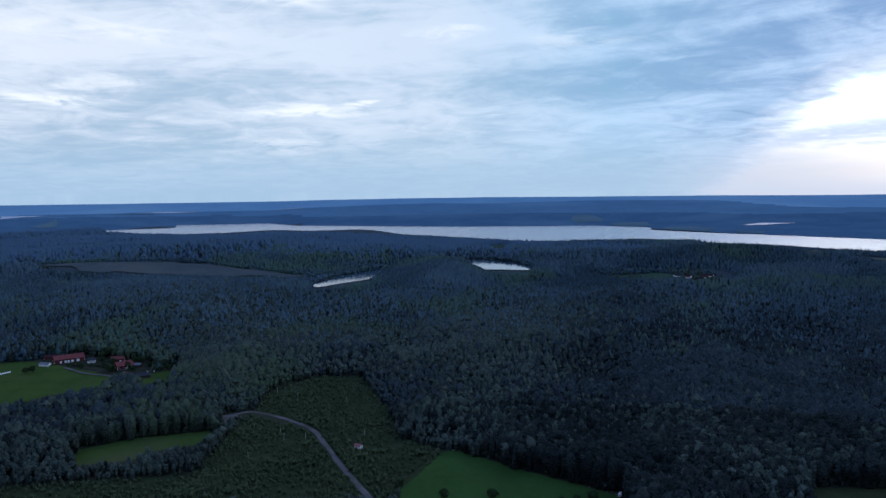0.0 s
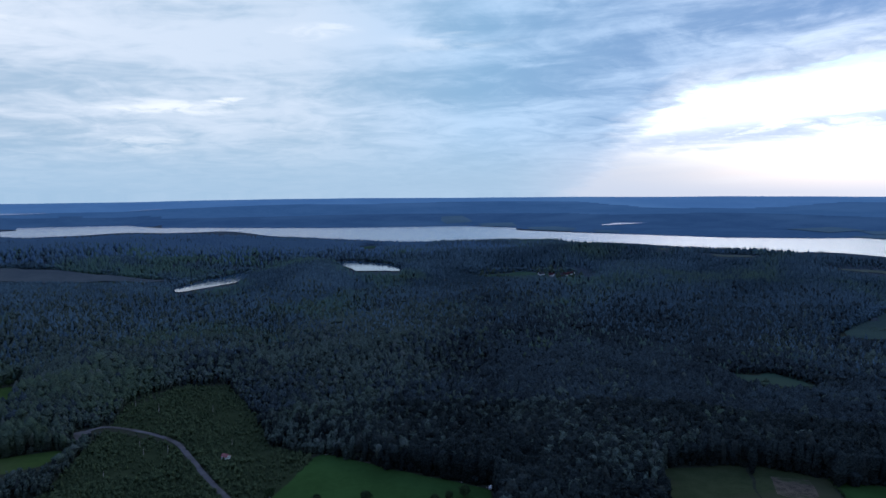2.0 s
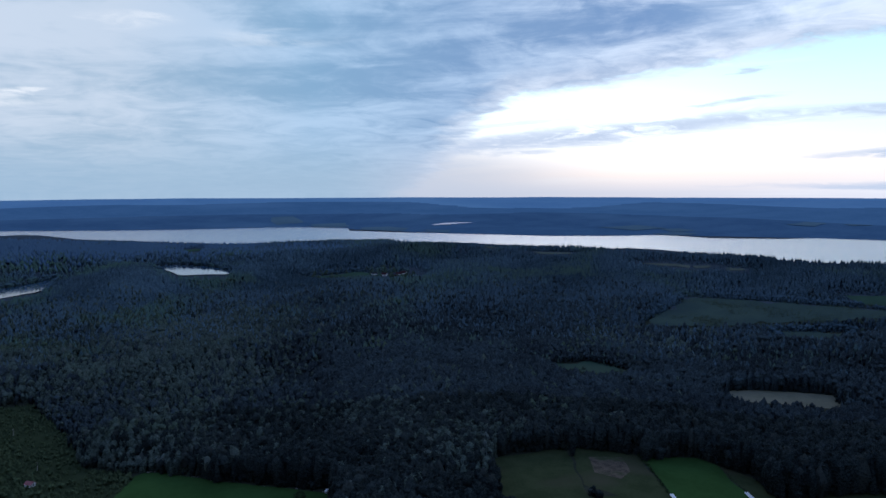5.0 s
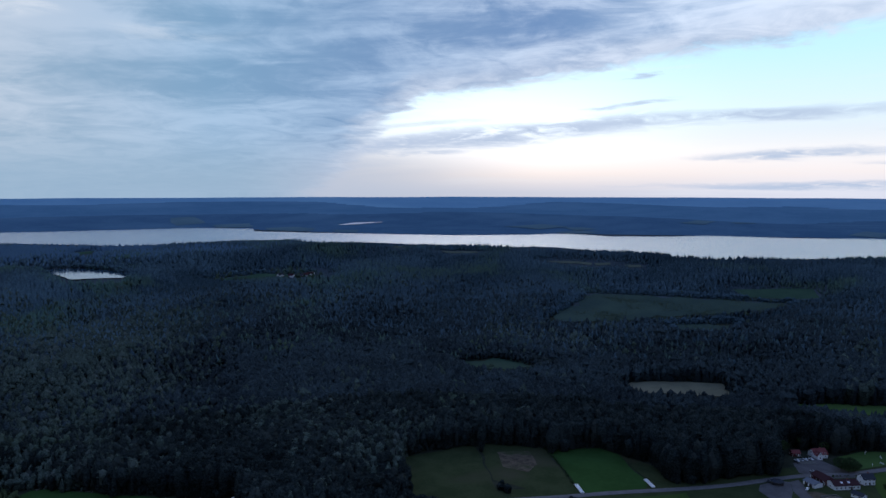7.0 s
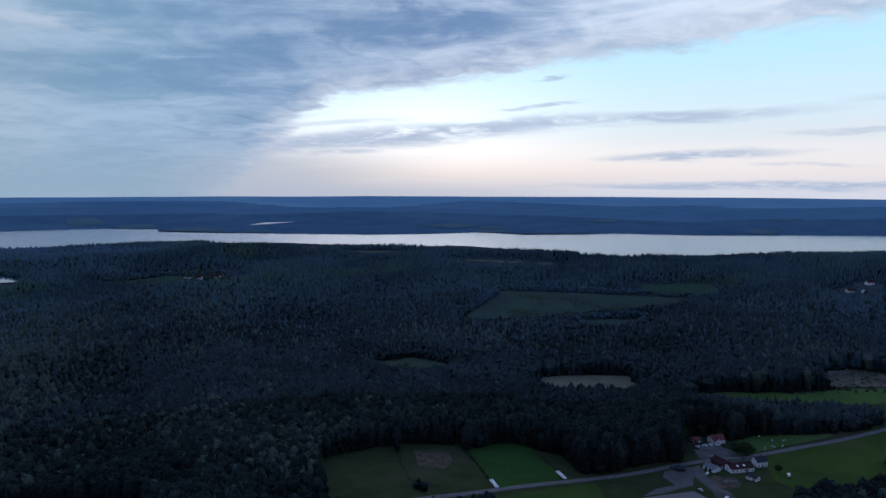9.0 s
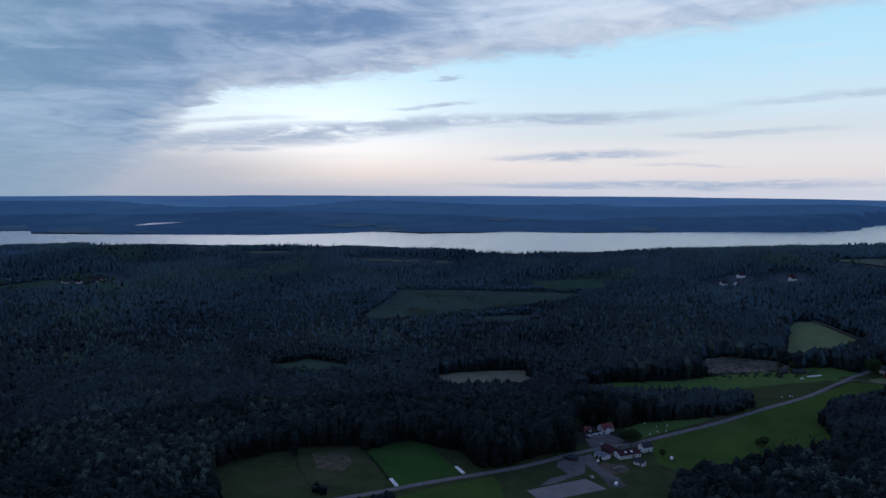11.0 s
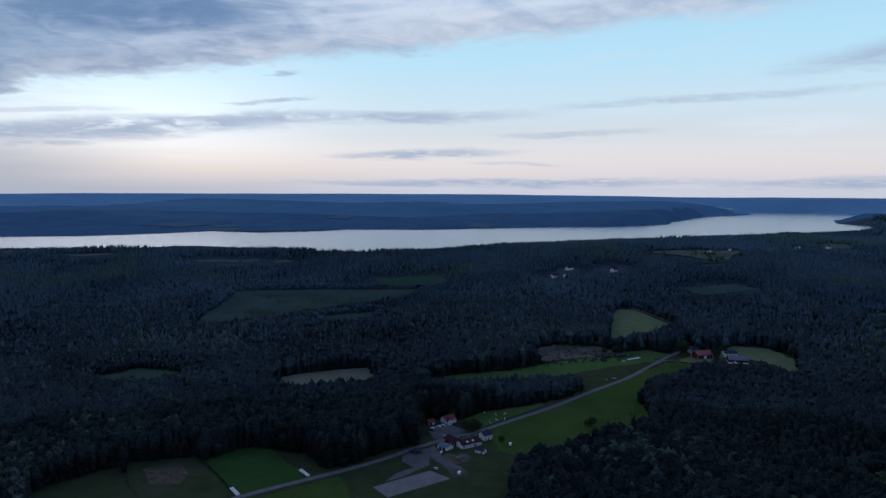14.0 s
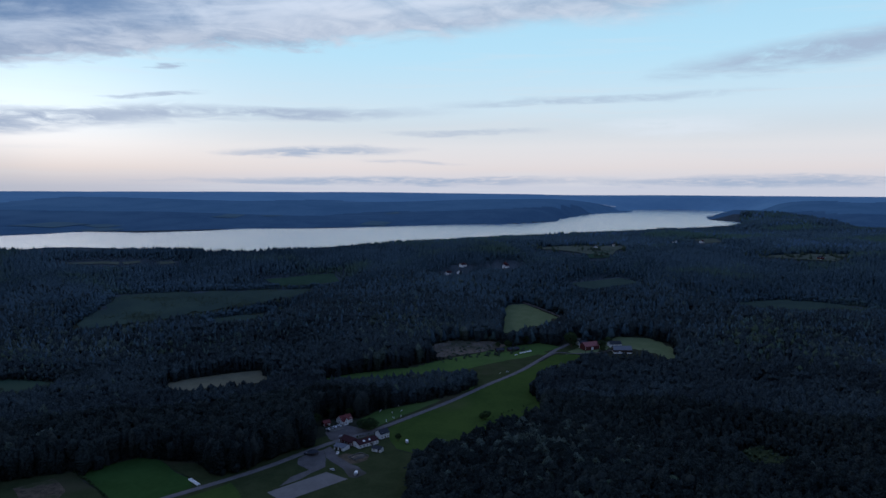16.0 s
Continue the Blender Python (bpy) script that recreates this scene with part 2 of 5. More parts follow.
M = {}
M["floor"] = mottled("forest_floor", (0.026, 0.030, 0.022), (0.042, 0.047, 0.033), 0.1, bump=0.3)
# floor_mid: the farther floor, with distance haze put into its bluish colour
M["floor_mid"] = mottled("hazed_forest_floor", (0.044, 0.058, 0.072), (0.060, 0.078, 0.092), 0.03, bump=0.3)
M["brush"] = mottled("overgrown_brush_floor", (0.022, 0.032, 0.016), (0.034, 0.046, 0.024), 0.08, bump=0.2)
M["near"] = leafy("mixed_forest_leaves", (0.028, 0.038, 0.034), (0.089, 0.122, 0.102), 0.008, (0.089, 0.107, 0.096), own=0.2, green=(0.065, 0.095, 0.058), up=0.7)
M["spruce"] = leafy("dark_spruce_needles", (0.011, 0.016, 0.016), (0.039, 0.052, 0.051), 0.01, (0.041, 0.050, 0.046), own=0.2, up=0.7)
# second_spruce: the spruce colours again, paler and bluer, for the farther ring
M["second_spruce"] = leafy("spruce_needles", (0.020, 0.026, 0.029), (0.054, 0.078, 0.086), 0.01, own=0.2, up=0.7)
# middle and far needles: distance haze painted in as bluer, paler colour
M["middle"] = leafy("hazed_pine_needles", (0.033, 0.056, 0.071), (0.090, 0.146, 0.175), 0.006, own=0.2, green=(0.074, 0.128, 0.092), up=0.7, relief=0.8)
M["middle_spruce"] = leafy("hazed_spruce_needles", (0.025, 0.044, 0.055), (0.072, 0.116, 0.143), 0.006, own=0.2, green=(0.067, 0.108, 0.079), up=0.7, relief=0.8)
M["far"] = leafy("hazed_distant_needles", (0.065, 0.116, 0.173), (0.085, 0.144, 0.206), 0.003, own=0.14, up=0.78, relief=0.2)
# hills in three steps: aerial haze painted as ever paler blue
M["hills"] = mottled("hazed_lake_shore_hills", (0.053, 0.109, 0.181), (0.071, 0.135, 0.212), 0.008, fine=9.0, bump=0.5, c=(0.083, 0.154, 0.231))
M["hills_mid"] = mottled("hazier_wooded_hills", (0.076, 0.157, 0.249), (0.094, 0.183, 0.279), 0.006, fine=9.0, bump=0.5, c=(0.112, 0.208, 0.304))
M["hills_far"] = mottled("haziest_far_hills", (0.126, 0.243, 0.370), (0.150, 0.277, 0.407), 0.004, fine=9.0, bump=0.5, c=(0.173, 0.309, 0.428))
M["shrub"] = leafy("plantation_leaves", (0.036, 0.054, 0.028), (0.068, 0.094, 0.048), 0.025)
M["brushwood"] = leafy("brushwood_leaves", (0.044, 0.064, 0.048), (0.064, 0.088, 0.060), 0.02, own=0.2, up=0.75)
M["trunk"] = plain("birch_bark", (0.15, 0.14, 0.13), 0.9)
M["snag"] = plain("bleached_dead_wood", (0.42, 0.40, 0.37), 0.9)
M["bark"] = plain("brown_bark", (0.09, 0.07, 0.055), 0.9)
M["clover"] = mottled("clover_grass", (0.028, 0.062, 0.018), (0.036, 0.080, 0.024), 0.03, bump=0.08, c=(0.044, 0.080, 0.032))
M["lush"] = mottled("lush_meadow_grass", (0.053, 0.097, 0.031), (0.069, 0.117, 0.036), 0.03, bump=0.08, c=(0.081, 0.110, 0.052))
M["grass"] = mottled("pasture_grass", (0.037, 0.066, 0.019), (0.052, 0.085, 0.023), 0.03, bump=0.08, c=(0.064, 0.077, 0.034))
M["rough"] = mottled("rough_grass", (0.032, 0.044, 0.020), (0.046, 0.058, 0.028), 0.06, bump=0.1, c=(0.058, 0.058, 0.036))
M["grain"] = mottled("ripening_grain", (0.105, 0.138, 0.068), (0.135, 0.164, 0.086), 0.06, bump=0.05)
M["stubble"] = mottled("pale_stubble", (0.115, 0.116, 0.082), (0.150, 0.148, 0.106), 0.05, bump=0.05, c=(0.100, 0.104, 0.074))
M["earth"] = mottled("bare_brown_earth", (0.055, 0.048, 0.036), (0.125, 0.100, 0.074), 0.22, bump=0.08, c=(0.05, 0.062, 0.03))
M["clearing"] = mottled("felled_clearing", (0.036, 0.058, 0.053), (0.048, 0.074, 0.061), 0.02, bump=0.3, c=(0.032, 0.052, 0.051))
# heath: the blue of distance is painted into its colour
M["heath"] = mottled("hazed_pale_heath", (0.056, 0.070, 0.079), (0.076, 0.090, 0.094), 0.012, bump=0.3, c=(0.092, 0.101, 0.099))
M["sand"] = mottled("arena_sand", (0.145, 0.140, 0.140), (0.178, 0.172, 0.172), 0.08, bump=0.02)
M["gravel"] = mottled("grey_gravel", (0.085, 0.082, 0.086), (0.122, 0.118, 0.122), 0.12, bump=0.03, c=(0.068, 0.066, 0.060))
M["asphalt"] = mottled("worn_asphalt", (0.115, 0.112, 0.118), (0.15, 0.147, 0.152), 0.15, bump=0.01)
M["rock"] = mottled("stony_felled_ground", (0.082, 0.072, 0.058), (0.150, 0.128, 0.108), 0.06, bump=0.2, c=(0.052, 0.060, 0.042))
# farfield: meadow colour shifted to blue, in place of haze
M["farfield"] = mottled("hazed_distant_meadow", (0.080, 0.136, 0.172), (0.100, 0.160, 0.190), 0.01, bump=0.1, c=(0.075, 0.122, 0.168))
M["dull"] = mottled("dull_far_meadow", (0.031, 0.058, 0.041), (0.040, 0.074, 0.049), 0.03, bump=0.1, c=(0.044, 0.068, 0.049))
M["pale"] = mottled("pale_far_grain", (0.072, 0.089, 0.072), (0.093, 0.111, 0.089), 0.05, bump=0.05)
# farwater: the mirrored sky is painted as a pale base colour
M["farwater"] = plain("sky_tinted_far_water", (0.27, 0.34, 0.46), 0.5, vary=0.1, scale=0.02)


def lake_colour(k, place):
    wave = k.add(k.noise(place, 0.22, 3, 0.6), k.mul(k.noise(place, 0.012, 3, 0.55), 5.0))
    return (0.03, 0.09, 0.20, 1), (wave, 0.30)


def pond_colour(k, place):
    return (0.02, 0.05, 0.09, 1), (k.noise(place, 0.3, 2, 0.5), 0.05)


M["water"] = material("lake_water", lake_colour, 0.20)
M["still_water"] = material("still_pond_water", pond_colour, 0.08)

# ---- the plan, in metres round the spot above which the camera hovers ----
PLAN = {
    "meadow_clover": [(-26, 414), (-26, 469), (-10, 506), (6, 540), (11, 543), (24, 536), (51, 509), (89, 481), (119, 454), (116, 411)],
    "meadow_strip": [(-286, 553), (-244, 580), (-193, 596), (-183, 589), (-194, 561), (-226, 547), (-229, 533), (-269, 517)],
    "meadow_farm": [(-687, 784), (-562, 810), (-507, 826), (-474, 835), (-400, 805), (-347, 779), (-350, 740), (-364, 709), (-410, 664), (-526, 597)],
    "meadow_yard": [(-326, 773), (-306, 831), (-293, 820), (-287, 744), (-311, 746)],
    "plantation_west": [(-170.7, 638.1), (-105.9, 588.4), (-45.4, 450.4), (-287.4, 425.4), (-321.4, 477.9), (-249.3, 487.1), (-209.0, 493.9), (-174.3, 503.0), (-172.9, 552.0)],
    "plantation_east": [(-167, 646), (-169, 719), (-131, 770), (-81, 769), (-43, 646), (-31, 570), (6, 540), (-26, 469), (-39, 450), (-71, 521), (-101, 594)],
    "paddock_left": [(354, 423), (326, 359), (304, 349), (284, 394), (317, 459)],
    "paddock_dim": [(314, 459), (283, 394), (271, 366), (224, 401), (251, 466)],
    "meadow_road": [(356, 421), (390, 401), (394, 383), (374, 337), (364, 327), (321, 343), (327, 359)],
    "verge_strip": [(394, 383), (400, 356), (387, 324), (370, 323), (376, 337)],
    "bare_patch": [(317, 437), (339, 426), (329, 400), (316, 391), (304, 409)],
    "meadow_south": [(511, 260), (626, 236), (850, 187), (836, 154), (747, 189), (683, 183), (619, 150), (577, 167), (517, 194), (476, 211), (479, 234)],
    "meadow_north": [(607, 391), (640, 387), (707, 333), (777, 294), (841, 260), (875, 222), (865, 194), (781, 210), (680, 227), (640, 241), (556, 261), (509, 273), (529, 294), (556, 289), (607, 257), (653, 234), (711, 250), (717, 271), (653, 340)],
    "grain_field": [(903, 282), (1027, 319), (1071, 327), (1084, 302), (1008, 221), (956, 243), (926, 257)],
    "hay_field": [(834, 181), (866, 186), (901, 160), (938, 134), (955, 110), (925, 69), (882, 54), (841, 61), (861, 71), (877, 105), (869, 129)],
    "stubble_field": [(536, 523), (560, 528), (588, 513), (622, 487), (634, 472), (606, 436), (574, 459), (545, 490)],
    "clearing_big": [(664, 801), (744, 843), (864, 914), (958, 803), (1049, 661), (983, 665), (855, 718), (749, 750)],
    "clearing_brown": [(807, 681), (877, 636), (844, 621), (788, 650)],
    "clearing_mid": [(440, 704), (503, 690), (519, 630), (473, 629), (451, 653)],
    "heath": [(-796, 1422), (-726, 1484), (-491, 1479), (-226, 1389), (-406, 1382), (-676, 1379)],
    "rocky": [(806, 349), (845, 331), (861, 281), (851, 256), (823, 268), (763, 316)],
    "pond_west": [(-225, 1257), (-220, 1320), (-191, 1408), (-152, 1475), (-121, 1538), (-123, 1402), (-124, 1357), (-176, 1292), (-209, 1249)],
    "pond_east": [(65, 1600), (101, 1611), (137, 1581), (179, 1513), (194, 1410), (175, 1381), (100, 1408), (87, 1474)],
    "arena": [(421, 259), (416, 239), (369, 259), (377, 277)],
    "yard": [(455.1, 282.9), (464.9, 281.1), (452.0, 267.6), (440.0, 250.1), (439.0, 242.7), (432.0, 229.9), (422.6, 234.3), (420.9, 239.1), (430.7, 251.0), (437.9, 264.7), (443.3, 272.9)],
    "parking": [(491, 303), (514, 299), (509, 273), (504, 263), (481, 274), (477, 289)],
    "gravel_west": [(-197, 636), (-184, 646), (-180, 634), (-186, 614)],
    "village_field": [(1566, 427), (1687, 343), (1703, 225), (1518, 237), (1531, 299)],
    "village_field_b": [(1568, -42), (1662, -136), (1687, -227), (1549, -186), (1563, -108)],
    "hamlet_green": [(331, 1371), (414, 1368), (514, 1333), (505, 1310), (352, 1342)],
    "green_far": [(1537, 294), (1570, 260), (1514, 235), (1484, 273)],
    "clearing_right": [(1178, 3), (1231, -72), (1211, -191), (1179, -180), (1157, -83)],
    "clearing_se": [(574, -11), (591, -23), (570, -46), (550, -37), (544, -19)],
    "farm_rough": [(321, 334), (374, 303), (431, 286), (509, 259), (477, 233), (473, 211), (456, 207), (409, 191), (374, 176), (296, 309)],
    "meadow_roadside": [(310, 334), (380, 309), (373, 300), (344, 267), (286, 309)],
    "yard_west": [(455.1, 282.9), (441.7, 272.0), (427.7, 266.4), (414.1, 269.0), (402.4, 269.1), (387.4, 274.6), (404.7, 277.0), (418.3, 273.3), (424.6, 285.6), (433.6, 292.0), (449.7, 288.7)],
    "roadside_rough": [(612, 255), (653, 233), (711, 249), (720, 268), (745, 258), (800, 224), (862, 195), (838, 200), (744, 211), (671, 228), (610, 241)],
    "pit_yard": [(450.0, 267.1), (457.4, 263.4), (459.4, 245.4), (452.0, 243.0), (443.3, 245.9), (440.0, 250.1)],
}
LINES = {
    "road_west": [(-189, 629), (-173, 647), (-137, 627), (-107, 597), (-91, 563), (-71, 514), (-44, 456), (-26, 419)],
    "road_main": [(233, 380), (303, 349), (343, 333), (387, 313), (419, 301), (471, 286), (504, 270), (540, 259), (610, 239), (671, 226), (744, 209), (838, 198), (868, 191), (914, 179)],
    "track_far": [(1093, 308), (1059, 269), (1012, 221)],
    "track_farm": [(790, 201), (836, 193), (841, 174), (853, 147), (882, 125)],
    "drive_farm": [(-425, 810), (-392, 790), (-358, 780), (-340, 767)],
}
LAKE_NEAR = [(-1258, 2736), (-927, 2507), (-712, 2444), (-586, 2562), (-439, 2652), (-344, 2562), (-133, 2396), (53, 2249), (258, 2039), (462, 2014), (622, 2067),
             (737, 1934), (776, 1844), (918, 1697), (1098, 1461), (1160, 1317), (1271, 1151), (1223, 1030), (1292, 942), (1402, 887), (1427, 870), (1609, 781), (1758, 669),
             (1960, 593), (2212, 398), (2540, 173), (2762, 15), (3050, -41)]
LAKE_FAR = [(-1305, 2845), (-1090, 3013), (-1184, 3291), (-788, 3396), (-592, 3131), (69, 2915), (668, 2910), (825, 2741), (777, 2542), (928, 2341), (987, 2280), (1246, 1963),
            (1493, 1852), (1619, 1839), (1636, 1645), (1817, 1531), (1926, 1510), (2039, 1292), (2216, 1132), (2539, 870), (2530, 810), (2828, 668), (3088, 705),
            (3655, 689), (4090, 520), (4488, 582), (4731, 326), (4337, -4), (3621, 108), (3252, 90), (3097, -37)]
LAKE = LAKE_NEAR + LAKE_FAR[::-1]
EDGE = 4930.0
rng = np.random.default_rng(7)


def inside(points, poly):
    """Which of the points, as rows of x and y, lie in the polygon."""
    x, y = points[:, 0], points[:, 1]
    res = np.zeros(len(points), bool)
    q = np.array(poly, float)
    for (ax, ay), (bx, by) in zip(q, np.roll(q, -1, 0)):
        cut = (ay > y) != (by > y)
        res ^= cut & (x < (bx - ax) * (y - ay) / (by - ay + 1e-12) + ax)
    return res


def ripple(x, y, scale, seed=0.0):
    """Smooth relief of about -1 to 1, from a few sines that never fit together."""
    out = 0
    for n, (a, b, c) in enumerate(((1.0, 0.31, 0.0), (-0.43, 0.91, 1.7), (0.77, -0.81, 4.1), (1.63, 1.21, 2.2), (-1.9, 0.7, 5.3), (0.5, -2.4, 0.9))):
        out = out + np.sin((a * x + b * y) / scale + c + seed * (n + 1)) * (1.0, 1.0, 0.8, 0.55, 0.5, 0.45)[n]
    return out / 2.6


# the land rises gently towards the lake: distance and level
RISE = [(857, 0.0), (1012, 8.6), (1149, 17.1), (1270, 25.7), (1373, 34.3), (1459, 42.9), (1528, 51.4), (1580, 60.0)]
SHELVES = [("pond_west", 36.0), ("pond_east", 48.0)]
LAKE_LEVEL = 60.0
# low, level woods before the ponds
LOW_LAND = [[(-230, 1250), (-120, 1540), (-85, 1180), (-60, 900), (-165, 900)], [(65, 1600), (195, 1410), (140, 1000), (45, 1000)]]


# where the far hills begin, and how high they stand at the edge, by azimuth
SHORE = [(-180, 2600), (-60, 2600), (-32, 2900), (-24.6, 3140), (-19.8, 3500), (-13, 3500), (-10.7, 3190), (1.4, 2920), (13, 2990), (16.8, 2800), (23, 2500), (32, 2340),
         (41, 2450), (52, 2450), (63, 2490), (72, 2680), (76.7, 2930), (79.3, 3740), (82.8, 4560), (91, 4600), (94, 3600), (98, 2700), (180, 2600)]
RIM = [(-180, 95), (-30, 84), (-24, 85), (-16, 88), (0, 104), (15, 107), (32, 109), (53, 104), (63, 100), (72, 92), (78, 85), (100, 85), (180, 95)]
HILLS = [(-470, 2460, 4, 210), (-150, 2300, 3, 260), (373, 1218, 10, 170), (-560, 1700, 10, 330), (3250, 800, 20, 330), (2900, 900, 18, 300), (3900, -120, 16, 300), (3300, -250, 8, 300), (166, 966, 6, 130), (-413, 1189, 10, 180), (955, 1025, 8, 170), (1425, 182, 8, 240), (969, -83, 5, 120)]


def clearance(pts, poly, closed=True, reach=200.0):
    """The distance of each point from a polygon, 0 inside it, or from a line; past the reach any large number."""
    q = np.array(poly, float)
    best = np.full(len(pts), 1e9)
    (x0, y0), (x1, y1) = q.min(0) - reach, q.max(0) + reach
    at = np.nonzero((pts[:, 0] > x0) & (pts[:, 0] < x1) & (pts[:, 1] > y0) & (pts[:, 1] < y1))[0]
    if not len(at):
        return best
    some = pts[at]
    near = np.full(len(at), 1e9)
    for a, b in list(zip(q, np.roll(q, -1, 0)))[: None if closed else -1]:
        d = b - a
        u = np.clip(((some - a) @ d) / (d @ d + 1e-9), 0, 1)
        off = some - a - u[:, None] * d
        near = np.minimum(near, np.hypot(off[:, 0], off[:, 1]))
    if closed:
        near[inside(some, poly)] = 0
    best[at] = near
    return best


def height(x, y):
    x, y = np.asarray(x, float), np.asarray(y, float)
    r, az = np.hypot(x, y), np.degrees(np.arctan2(x, y))
    start = np.interp(az, *np.array(SHORE, float).T)
    rim = np.interp(az, *np.array(RIM, float).T)
    u = np.clip((r - start - 15) / (EDGE - start - 15), 0, 1)
    ridge = np.sin(r / 150 + 2.6 * ripple(x, y, 800, 3)) * 10 + ripple(x, y, 330, 1) * 7
    far = rim * u ** 0.85 + ridge * np.clip(u * 5, 0, 1) * np.clip((1 - u) * 4, 0.0, 1)
    far = np.where(u >= 0.97, rim + 1.5 * ripple(x, y, 160, 2), far)
    near = sum(h * np.exp(-((x - a) ** 2 + (y - b) ** 2) / (2 * s * s)) for a, b, h, s in HILLS)
    roll = (ripple(x, y, 85, 2.0) * 6.0 + ripple(x, y, 190, 0.7) * 11.5 + 5.0) * np.clip(r / 700 - 0.2, 0, 1) * np.clip((start - r) / 300, 0, 1)
    pts = np.stack([x.ravel(), y.ravel()], -1)
    lake = clearance(pts, LAKE)
    open_land = np.full(len(pts), 1e9)
    for key, poly in PLAN.items():
        open_land = np.minimum(open_land, clearance(pts, poly, reach=420.0) * 0.4 if key.startswith("pond") else clearance(pts, poly))
    for poly in LOW_LAND:
        open_land = np.minimum(open_land, clearance(pts, poly) * 0.7)
    for line in LINES.values():
        open_land = np.minimum(open_land, clearance(pts, line, False) - 4)
    level = np.clip(open_land / 140, 0, 1).reshape(x.shape)
    level = level * level * (3 - 2 * level)
    shore = lake.reshape(x.shape)
    wet = np.clip(shore / 90, 0, 1)
    rise = np.interp(r, *np.array(RISE).T)
    for pond, up in SHELVES:
        w = np.clip(1 - (clearance(pts, PLAN[pond]).reshape(x.shape) - 12) / 130, 0, 1)
        rise = rise + (up - rise) * w * w * (3 - 2 * w) - 1.5 * (w >= 1)
    return rise + (near + roll) * level * wet + far * np.clip(shore / 40, 0, 1) - 2.0 * (shore <= 0)


def mesh_of(name, verts, faces, mats, smooth=False, index=None):
    """A mesh from arrays: verts n x 3, faces n x 3 or n x 4."""
    me = bpy.data.meshes.new(name)
    v, f = np.ascontiguousarray(verts, np.float32), np.ascontiguousarray(faces, np.int32)
    me.vertices.add(len(v))
    me.vertices.foreach_set("co", v.ravel())
    me.loops.add(f.size)
    me.loops.foreach_set("vertex_index", f.ravel())
    me.polygons.add(len(f))
    me.polygons.foreach_set("loop_start", np.arange(0, f.size, f.shape[1], dtype=np.int32))
    me.polygons.foreach_set("use_smooth", np.full(len(f), smooth))
    for m in mats:
        me.materials.append(m)
    if index is not None:
        me.polygons.foreach_set("material_index", np.ascontiguousarray(index, np.int32))
    me.update(calc_edges=True)
    return me


def build_ground():
    radii = np.r_[0.01, np.geomspace(60, 1500, 64), np.geomspace(1500, EDGE, 111)[1:], EDGE + 25]
    turns = np.radians(np.arange(0, 360, 0.75))
    rr, aa = np.meshgrid(radii, turns, indexing="ij")
    x, y = rr * np.sin(aa), rr * np.cos(aa)
    z = height(x, y)
    z[-1] -= 120
    n, m = rr.shape
    i, j = np.meshgrid(np.arange(n - 1), np.arange(m), indexing="ij")
    a, b = i * m + j, i * m + (j + 1) % m
    faces = np.stack([a, a + m, b + m, b], -1).reshape(-1, 4)[:, ::-1]
    mid = np.stack([x[:-1], y[:-1]], -1).reshape(-1, 2)
    az = np.degrees(np.arctan2(mid[:, 0], mid[:, 1]))
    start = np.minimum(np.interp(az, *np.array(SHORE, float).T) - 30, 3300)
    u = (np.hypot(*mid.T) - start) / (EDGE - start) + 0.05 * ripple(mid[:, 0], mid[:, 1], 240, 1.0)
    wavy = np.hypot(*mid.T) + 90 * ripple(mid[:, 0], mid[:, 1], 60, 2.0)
    # each band outwards takes a colour with more haze painted in
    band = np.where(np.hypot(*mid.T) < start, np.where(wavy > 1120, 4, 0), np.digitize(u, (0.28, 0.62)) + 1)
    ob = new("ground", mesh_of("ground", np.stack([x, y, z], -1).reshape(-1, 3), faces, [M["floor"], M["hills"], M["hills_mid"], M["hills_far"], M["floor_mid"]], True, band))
    tagged(ob, "dark forest floor and haze-tinted wooded hills reaching the horizon", "ground", kind="structure")


build_ground()


def outline(poly, step, wobble, seed):
    """The polygon's edge in short steps, gently uneven."""
    q = np.array(poly, float)
    pts = []
    for a, b in zip(q, np.roll(q, -1, 0)):
        n = max(1, int(np.hypot(*(b - a)) / step))
        pts += [a + (b - a) * i / n for i in range(n)]
    pts = np.array(pts)
    pts[:, 0] += wobble * ripple(pts[:, 0], pts[:, 1], step * 1.7, seed)
    pts[:, 1] += wobble * ripple(pts[:, 1], pts[:, 0], step * 1.9, seed + 2)
    return pts


def sheet(name, poly, mat, lift, label, category, step=6.0, wobble=1.2, seed=0.0):
    pts = outline(poly, step, wobble, seed)
    bm = bmesh.new()
    z = height(pts[:, 0], pts[:, 1])
    face = bm.faces.new([bm.verts.new((px, py, pz + lift)) for (px, py), pz in zip(pts, z)])
    if face.normal.z < 0:
        face.normal_update()
    bm.normal_update()
    if face.normal.z < 0:
        face.normal_flip()
    bmesh.ops.triangulate(bm, faces=bm.faces[:])
    for _ in range(2):
        long = [e for e in bm.edges if e.calc_length() > 45]
        if long:
            bmesh.ops.subdivide_edges(bm, edges=long, cuts=1)
            bmesh.ops.triangulate(bm, faces=bm.faces[:])
    at = np.array([v.co for v in bm.verts])
    for v, up in zip(bm.verts, height(at[:, 0], at[:, 1])):
        v.co.z = up + lift
    me = bpy.data.meshes.new(name)
    bm.to_mesh(me)
    bm.free()
    me.materials.append(mat)
    return tagged(new(name, me), label, category, kind="structure")


def level_sheet(name, poly, mat, z, label, category, step, wobble):
    ob = sheet(name, poly, mat, 0.0, label, category, step, wobble)
    for v in ob.data.vertices:
        v.co.z = z
    return ob


